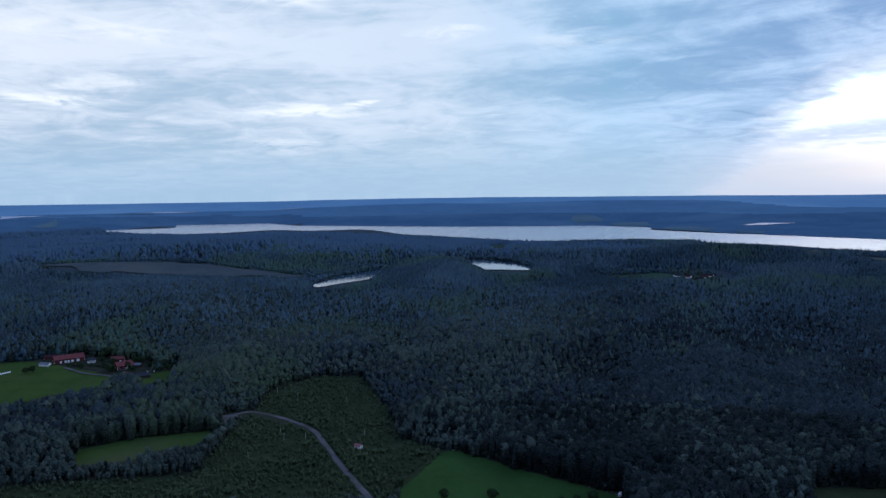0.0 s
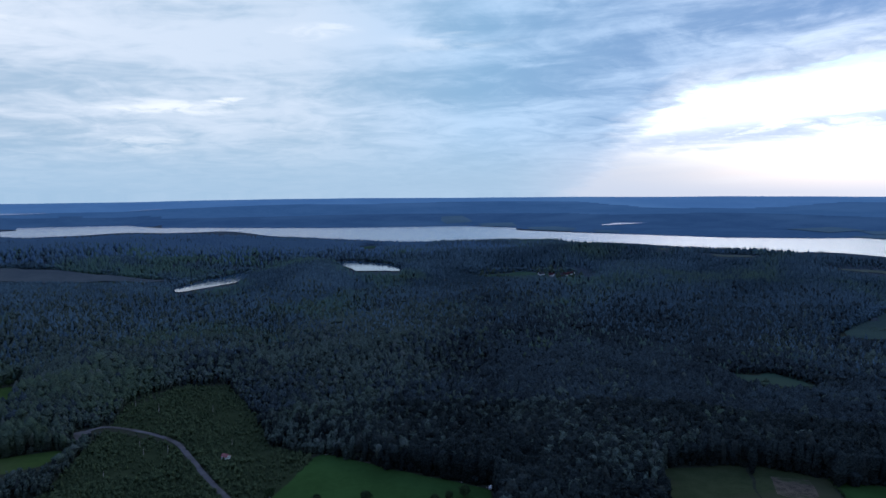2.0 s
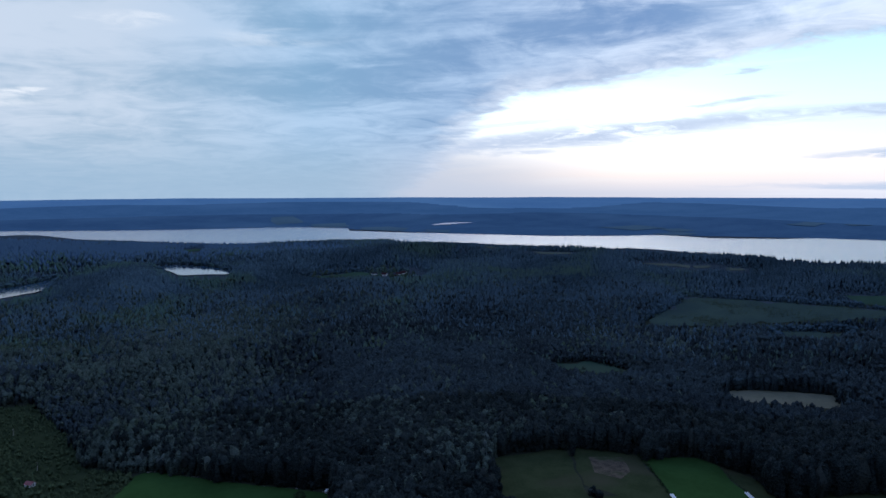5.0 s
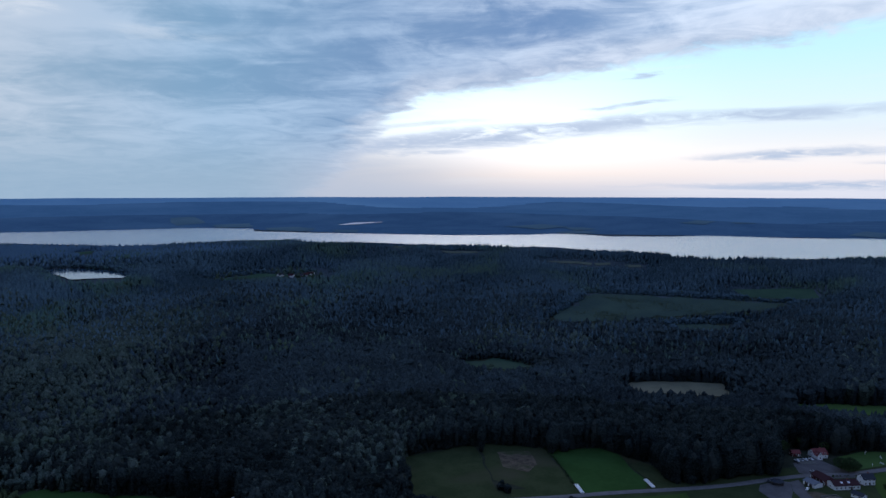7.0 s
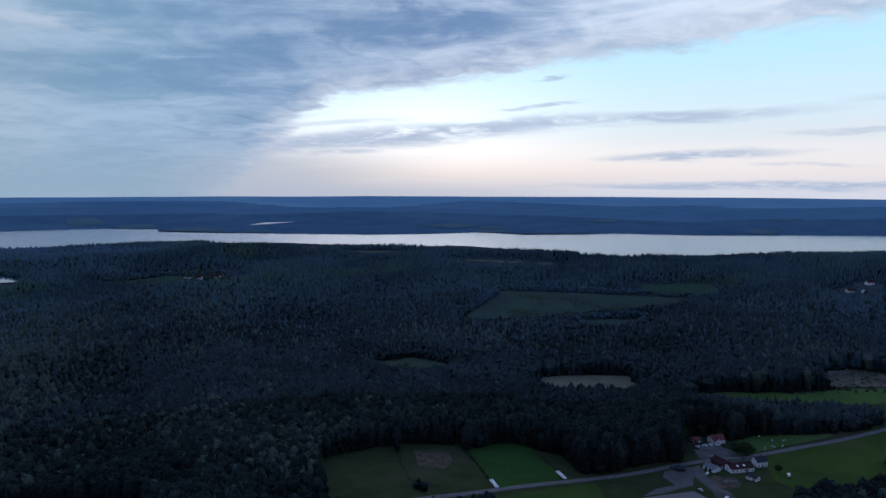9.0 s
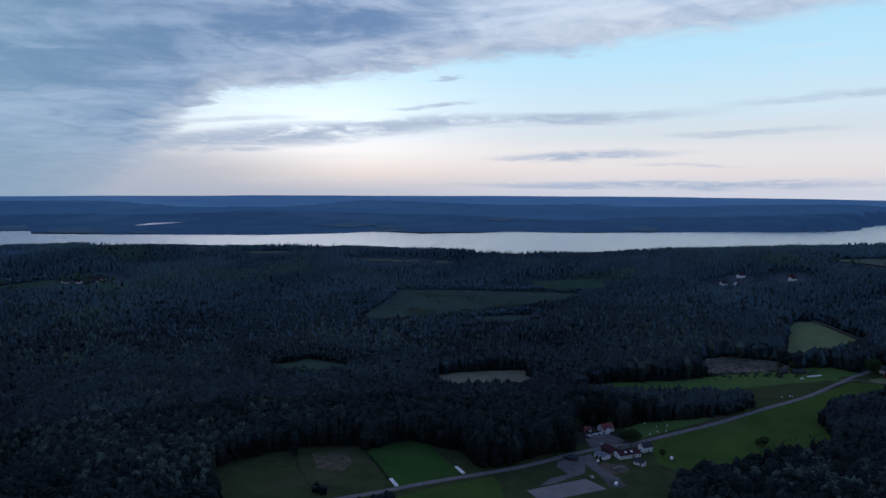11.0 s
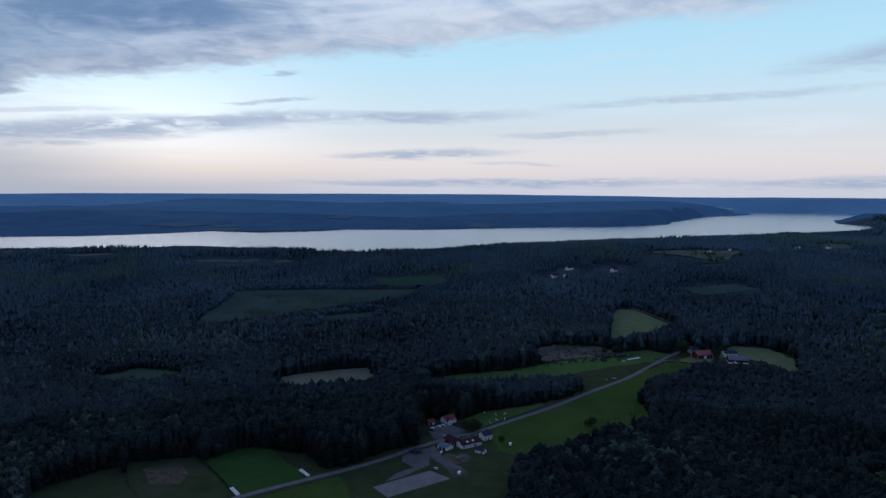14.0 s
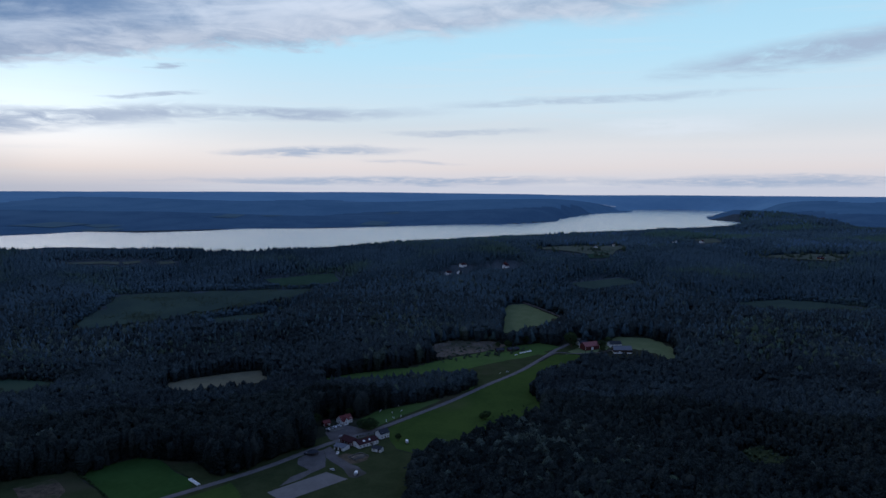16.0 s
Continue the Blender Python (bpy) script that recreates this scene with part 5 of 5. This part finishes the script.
bale_row(327.1, 357.1, 321.4, 344.3, 7, "bales by the paddock hedge", True)
bale_row(374.3, 338.6, 368.6, 325.7, 6, "bales at the meadow corner", True)
bale_row(820.0, 232.9, 835.5, 222.4, 8, "bales on the north meadow", True)
bale_row(807.1, 235.7, 811.4, 232.9, 2, "bales on the north meadow")
bale_row(-492.7, 767.2, -474.5, 790.3, 13, "bales on the farm pasture", True)
bale_row(-326.7, 797.6, -318.2, 800.5, 4, "bales behind the farm")


def car(x, y, turn, paint, label, group="parked cars"):
    ob = thing("car", x, y, turn, label, "car", group, z=0.2)
    bm = boxed(-2.1, 2.1, -0.85, 0.85, 0.28, 0.82, bevel=0.12)
    cab = [(-1.7, 0.82), (-1.25, 1.42), (0.5, 1.42), (1.15, 0.82)]
    rings = [[bm.verts.new((px, sy * (0.8 if pz < 1 else 0.66), pz)) for px, pz in cab] for sy in (-1, 1)]
    bm.faces.new(rings[0])
    bm.faces.new(rings[1][::-1])
    for i in range(4):
        j = (i + 1) % 4
        bm.faces.new((rings[0][i], rings[1][i], rings[1][j], rings[0][j]))
    body = part("body", bm, M[paint], ob)
    part("windscreen", boxed(0.55, 1.02, -0.62, 0.62, 0.98, 1.3, bevel=0.1), M["glass"], body)
    part("rear_window", boxed(-1.58, -1.3, -0.62, 0.62, 0.98, 1.32, bevel=0.1), M["glass"], body)
    for s in (-1, 1):
        part("side_window", boxed(-1.15, 0.45, s * 0.75 - 0.03, s * 0.75 + 0.03, 0.94, 1.32), M["glass"], body)
        part("headlight", boxed(2.06, 2.14, s * 0.6 - 0.18, s * 0.6 + 0.18, 0.58, 0.72), M["glass"], body)
        for wx in (-1.3, 1.3):
            w = part("wheel", tube(bmesh.new(), (wx, s * 0.72, 0.32), (wx, s * 0.92, 0.32), 0.32, 0.32, 14), M["rubber"], ob)
            part("rim", tube(bmesh.new(), (wx, s * 0.90, 0.32), (wx, s * 0.94, 0.32), 0.2, 0.18, 10), M["car_grey"], w)
    return ob


car(454.3, 269.3, 20, "car_white", "white car parked in the farmyard")
car(425.0, 256.4, 70, "car_grey", "silver car parked beside the riding arena")
car(444.3, 291.4, 35, "car_dark", "dark car parked by the road")
for i, (cx, cy) in enumerate([(504.3, 301.4), (500.7, 302.6), (497.1, 303.6), (493.6, 301.4), (508.6, 299.7), (486.4, 285.0)]):
    car(cx, cy, 75, ("car_white", "car_grey", "car_white", "car_dark", "car_white", "car_grey")[i], ("white car parked before the villa", "silver car parked before the villa", "white car parked before the villa", "dark car parked before the villa", "white car parked before the villa", "silver car parked on the gravel")[i])


def trailer(x, y, turn, label):
    ob = thing("horse_trailer", x, y, turn, label, "trailer", z=0.2)
    body = part("body", boxed(-1.9, 1.7, -1.0, 1.0, 0.5, 2.5, bevel=0.22), M["car_white"], ob)
    part("ramp", boxed(-1.98, -1.9, -0.85, 0.85, 0.5, 1.7, bevel=0.02), M["car_grey"], body)
    part("drawbar", tube(bmesh.new(), (1.6, 0, 0.55), (3.0, 0, 0.5), 0.07, 0.05), M["slate"], ob)
    for s in (-1, 1):
        part("side_window", boxed(0.4, 1.2, s * 1.0 - 0.03, s * 1.0 + 0.03, 1.7, 2.1), M["glass"], body)
        for wx in (-0.6, 0.2):
            part("wheel", tube(bmesh.new(), (wx, s * 0.95, 0.34), (wx, s * 1.15, 0.34), 0.34, 0.34, 12), M["rubber"], ob)


trailer(424.3, 237.1, 15, "white horse trailer parked at the yard edge")
trailer(120.0, 454.3, 60, "white trailer standing at the forest edge")
trailer(494.0, 230.5, 30, "white trailer parked beside a lone tree")


def jump(x, y, turn, label="white show jump on the grass"):
    ob = thing("show_jump", x, y, turn, label, "jump", "jumps on the meadow", z=0.12)
    for s in (-1, 1):
        st = part("stand", boxed(s * 1.5 - 0.06, s * 1.5 + 0.06, -0.06, 0.06, 0, 1.4, bevel=0.015), M["white"], ob)
        part("foot", boxed(s * 1.5 - 0.08, s * 1.5 + 0.08, -0.45, 0.45, 0, 0.12), M["white"], st)
    for h in (0.45, 0.8, 1.05):
        part("pole", tube(bmesh.new(), (-1.5, -0.1, h), (1.5, -0.1, h), 0.08, 0.08, 8), M["white"], ob)
    return ob


a_jump = jump(567.1, 294.3, 20)
for jx, jy, ja in [(571.4, 288.6, 80), (557.1, 285.7, 10), (557.1, 274.3, 40), (591.4, 267.1, -20), (551.4, 262.9, 15), (544.3, 267.1, 70), (535.7, 269.3, 30), (577.1, 278.6, 60), (564.3, 268.6, 0), (721.4, 226.4, 30), (730.0, 220.7, 80)]:
    copy_thing(a_jump, pose(jx, jy, 0.12, 0, 0, ja))


def horse_walker(x, y):
    ob = thing("horse_walker", x, y, 0, "dark round horse walker with low roof", "horse walker", z=0.2)
    bm, n = bmesh.new(), 16
    lo = [bm.verts.new((4.4 * math.cos(6.2832 * i / n), 4.4 * math.sin(6.2832 * i / n), 2.2)) for i in range(n)]
    hi = [bm.verts.new((0.8 * math.cos(6.2832 * i / n), 0.8 * math.sin(6.2832 * i / n), 3.1)) for i in range(n)]
    for i in range(n):
        bm.faces.new((lo[i], lo[(i + 1) % n], hi[(i + 1) % n], hi[i]))
    bm.faces.new(lo[::-1])
    bm.faces.new(hi)
    part("roof", bm, M["slate"], ob)
    part("hub", tube(bmesh.new(), (0, 0, 0), (0, 0, 3.4), 0.3, 0.3, 10), M["darkwood"], ob)
    for i in range(n):
        a = 6.2832 * i / n
        part("post", tube(bmesh.new(), (4.1 * math.cos(a), 4.1 * math.sin(a), -0.2), (4.1 * math.cos(a), 4.1 * math.sin(a), 2.25), 0.09, 0.09, 6), M["darkwood"], ob)
        b = 6.2832 * (i + 1) / n
        bm = bmesh.new()
        for h in (0.5, 1.0, 1.5):
            tube(bm, (4.1 * math.cos(a), 4.1 * math.sin(a), h), (4.1 * math.cos(b), 4.1 * math.sin(b), h), 0.05, 0.05, 4)
        part("rail", bm, M["darkwood"], ob)


horse_walker(445.7, 285.7)


def manure_pit(x, y):
    ob = thing("manure_pit", x, y, -20, "dark manure heap in a low concrete pit", "pit", z=0.15)
    bm = bmesh.new()
    n = 18
    rows = []
    for r, z in ((4.2, 0.05), (3.2, 0.6), (2.0, 1.05), (0.8, 1.25)):
        rows.append([bm.verts.new(((r + random.uniform(-0.3, 0.3)) * 1.55 * math.cos(6.2832 * i / n), (r + random.uniform(-0.3, 0.3)) * math.sin(6.2832 * i / n), z + random.uniform(-0.1, 0.1))) for i in range(n)])
    for a, b in zip(rows, rows[1:]):
        for i in range(n):
            bm.faces.new((a[i], a[(i + 1) % n], b[(i + 1) % n], b[i]))
    bm.faces.new(rows[-1])
    part("heap", bm, M["slurry"], ob)
    for x0, x1, y0, y1 in ((-6, 6, 4.6, 4.9), (-6, -5.7, -4.6, 4.6), (5.7, 6, -4.6, 4.6)):
        part("wall", boxed(x0, x1, y0, y1, -0.2, 0.9, bevel=0.03), M["stone"], ob)


manure_pit(454.3, 251.4)


def field_tree(kind_seed, tall, spread, clumps, label):
    """A free-standing broadleaf tree: tapered trunk, limbs, crown of many small leaf clumps."""
    rnd = random.Random(kind_seed)
    ob = thing("tree", 0, 0, 0, label, "tree", z=-500)
    bm = tube(bmesh.new(), (0, 0, -0.3), (0.1, 0.05, tall * 0.45), tall * 0.028, tall * 0.016, 8)
    tube(bm, (0.1, 0.05, tall * 0.45), (0.0, 0.1, tall * 0.85), tall * 0.016, tall * 0.004, 6)
    tips = []
    for i in range(9):
        a, h = 2.4 * i, tall * (0.28 + 0.06 * i)
        r = spread * rnd.uniform(0.6, 0.95) * math.sin(math.pi * (0.25 + 0.6 * i / 9))
        tip = (r * math.cos(a), r * math.sin(a), h + tall * 0.13)
        tube(bm, (0.05, 0.05, h), tip, tall * 0.010, tall * 0.003, 5)
        tips.append(tip)
    part("trunk", bm, M["bark"], ob)
    vs, fs = [], []
    for c in range(clumps):
        u = rnd.uniform(-1, 1)
        a = rnd.uniform(0, 6.2832)
        shell = rnd.uniform(0.45, 1.0) ** 0.5
        lump = 1 + 0.22 * math.sin(3 * a + kind_seed) + 0.15 * math.sin(5 * a + 4 * u)
        r = spread * lump * shell * math.sqrt(max(0, 1 - u * u))
        centre = np.array([r * math.cos(a), r * math.sin(a), tall * 0.60 + u * tall * 0.37 * shell])
        q = OCT * np.array([[rnd.uniform(0.6, 1.3) for _ in range(3)] for _ in range(6)]) * tall * rnd.uniform(0.035, 0.065)
        fs.append(OCT_F + len(vs) * 6)
        vs.append(q + centre)
    crown = new("crown", mesh_of("crown", np.concatenate(vs), np.concatenate(fs), [M["leaf_open"]]))
    crown.parent = ob
    return ob


TREES = [(507.0, 271.0, 9.5), (512.0, 268.5, 9.0), (506.5, 276.0, 10.0), (515.0, 274.0, 9.0), (496.0, 239.0, 6.5), (572.9, 191.4, 7.8), (568.6, 194.3, 6.5), (868.0, 180.5, 20.0), (878.0, 145.9, 10.4), (862.0, 140.8, 9.1),
         (-449.5, 789.1, 9.1), (-455.1, 786.2, 7.8), (-403.9, 804.9, 7.8), (-364.2, 793.7, 10.4), (-369.2, 798.1, 9.1), (-319.3, 823.0, 9.1), (-378.9, 841.9, 11.7), (-391.7, 847.8, 13.0), (-410.8, 816.1, 6.5), (-422.0, 811.6, 5.9),
         (35.7, 451.4, 7.8), (4.3, 452.9, 7.8), (-25.7, 467.1, 8.5), (78.6, 437.1, 7.8), (100.0, 445.7, 9.1), (88.6, 441.4, 7.8), (838.7, 253.0, 9.1), (846.6, 256.7, 7.8), (855.1, 250.6, 10.4), (865.0, 237.5, 10.4), (833.3, 264.5, 7.8),
         (531.4, 302.9, 9.1), (537.1, 297.1, 7.8), (-346.3, 827.0, 7.8), (-328.0, 834.1, 9.1), (-341.9, 797.7, 5.9), (884.8, 180.6, 11.7), (878.9, 185.1, 10.4), (900.9, 140.8, 9.1), (491.4, 317.1, 11.7), (525.7, 317.1, 11.7), (502.9, 320.0, 10.4)]
TREES += [(-352, 808, 8), (-348, 818, 9), (-342, 826, 8), (-330, 815, 7), (-318, 812, 7.5), (-390, 828, 7), (-396, 842, 9), (-382, 812, 6), (-375, 822, 8), (-368, 838, 9), (-312, 800, 7), (-305, 806, 8), (-345, 800, 6.5),
          (-410, 818, 5), (-418, 815, 4.5), (-332, 838, 9), (-322, 846, 10), (-338, 850, 10)]
patterns = [field_tree(s, 1.0 * h, w, c, l) for s, h, w, c, l in ((1, 10.0, 4.2, 330, "full dark green broadleaf tree standing free"), (2, 10.0, 3.4, 280, "upright broadleaf tree with uneven crown"), (3, 10.0, 4.8, 360, "spreading dark broadleaf tree beside buildings"))]
for i, (tx, ty, tall) in enumerate(TREES):
    src = patterns[i % 3]
    m = pose(tx, ty, float(height(tx, ty)), 0, 0, i * 67 % 360)
    ob = copy_thing(src, m)
    ob.scale = (tall / 10,) * 3
    tagged(ob, group="trees about the fields")
for src in patterns:
    for o in (*src.children, src):
        bpy.data.objects.remove(o)


def snag(x, y, tall, label="bare pale dead trunk standing in a clearing"):
    ob = thing("dead_trunk", x, y, 0, label, "tree", "bare trunks in the clearing")
    part("trunk", tube(tube(bmesh.new(), (0, 0, -0.2), (0.1, 0, tall * 0.6), 0.22, 0.15, 6), (0.1, 0, tall * 0.6), (0.05, 0.1, tall), 0.15, 0.05, 6), M["snag"], ob)
    for i in range(4):
        h = tall * (0.55 + 0.1 * i)
        part("branch", tube(bmesh.new(), (0.1, 0, h), (0.1 + 0.8 * math.cos(2.3 * i), 0.8 * math.sin(2.3 * i), h + 0.5), 0.04, 0.012, 5), M["snag"], ob)


for sx, sy, sh in [(-134.3, 681.4, 9), (-130.0, 582.9, 7), (-61.4, 718.6, 8), (-60.0, 578.6, 6.5), (-158.6, 701.4, 8), (-124.3, 568.6, 6), (-85.7, 671.4, 7), (-107.1, 571.4, 6), (-178.6, 542.9, 6), (-142.9, 528.6, 5.5)]:
    snag(sx, sy, sh)


def stones(name, pts, lo, hi, label):
    """Loose field stones, joined."""
    vs, fs = [], []
    ground_z = height(pts[:, 0], pts[:, 1])
    for i, (x, y) in enumerate(pts):
        s = rng.uniform(lo, hi)
        q = OCT * rng.uniform(0.7, 1.25, (6, 3)) * s * np.array([1.2, 1.0, 0.65])
        fs.append(OCT_F + 6 * i)
        vs.append(q + [x, y, ground_z[i] + 0.2 * s])
    tagged(new(name, mesh_of(name, np.concatenate(vs), np.concatenate(fs), [M["stone"]])), label, "stones", kind="stuff")


edge_line = np.array([(11.4, 544.3), (24.3, 537.9), (51.4, 511.4), (88.6, 484.3), (118.6, 458.6)], float)
t = rng.uniform(0, 4, 50)
stones("field_stones", np.stack([np.interp(t, range(5), edge_line[:, 0]), np.interp(t, range(5), edge_line[:, 1])], -1) + rng.normal(0, 1.2, (50, 2)), 0.25, 0.7, "row of pale stones along the meadow edge")
q = rng.uniform((762.9, 258.6), (857.2, 345.1), (420, 2))
stones("rubble", q[inside(q, PLAN["rocky"])], 0.3, 1.3, "pale boulders and rubble on felled ground")


def hedge(name, line, gap, tall, label):
    q = np.array(line, float)
    pts = []
    for a, b in zip(q[:-1], q[1:]):
        n = int(np.hypot(*(b - a)) / gap)
        pts += [a + (b - a) * i / n for i in range(n)]
    p = np.array(pts) + rng.normal(0, 0.5, (len(pts), 2))
    rnd = np.random.default_rng(11)
    plant(name, p, np.clip(rng.normal(tall, tall * 0.3, len(p)), 0.5, tall * 2), rng.uniform(1.4, 2.2, len(p)), [leafy_tree(rnd, 6, 3, "oak", 8, uneven=0.35), leafy_tree(rnd, 6, 3, "birch", 8, uneven=0.35)], rng.integers(0, 2, len(p)), [M["leaf_open"]], label, "hedge")


hedge("hedge", [(354.3, 422.9), (342.9, 394.3), (326.4, 358.6)], 1.6, 1.7, "ragged hedge between two paddocks")
hedge("ditch_scrub", [(394.3, 382.9), (375.7, 340.0)], 2.2, 0.9, "low scrub along a ditch")
hedge("roadside_scrub", [(502.9, 267.1), (492.9, 271.4), (482.9, 278.6)], 1.5, 1.2, "low garden scrub beside the road")
hedge("meadow_scrub", [(571.4, 191.4), (628.6, 168.6), (650.0, 160.0)], 5.0, 1.2, "scattered scrub across the meadow")
hedge("garden_shrubs", [(-421.3, 818.7), (-401.2, 819.2), (-378.8, 812.8), (-371.6, 802.7)], 2.0, 2.4, "garden shrubs before the red farm")
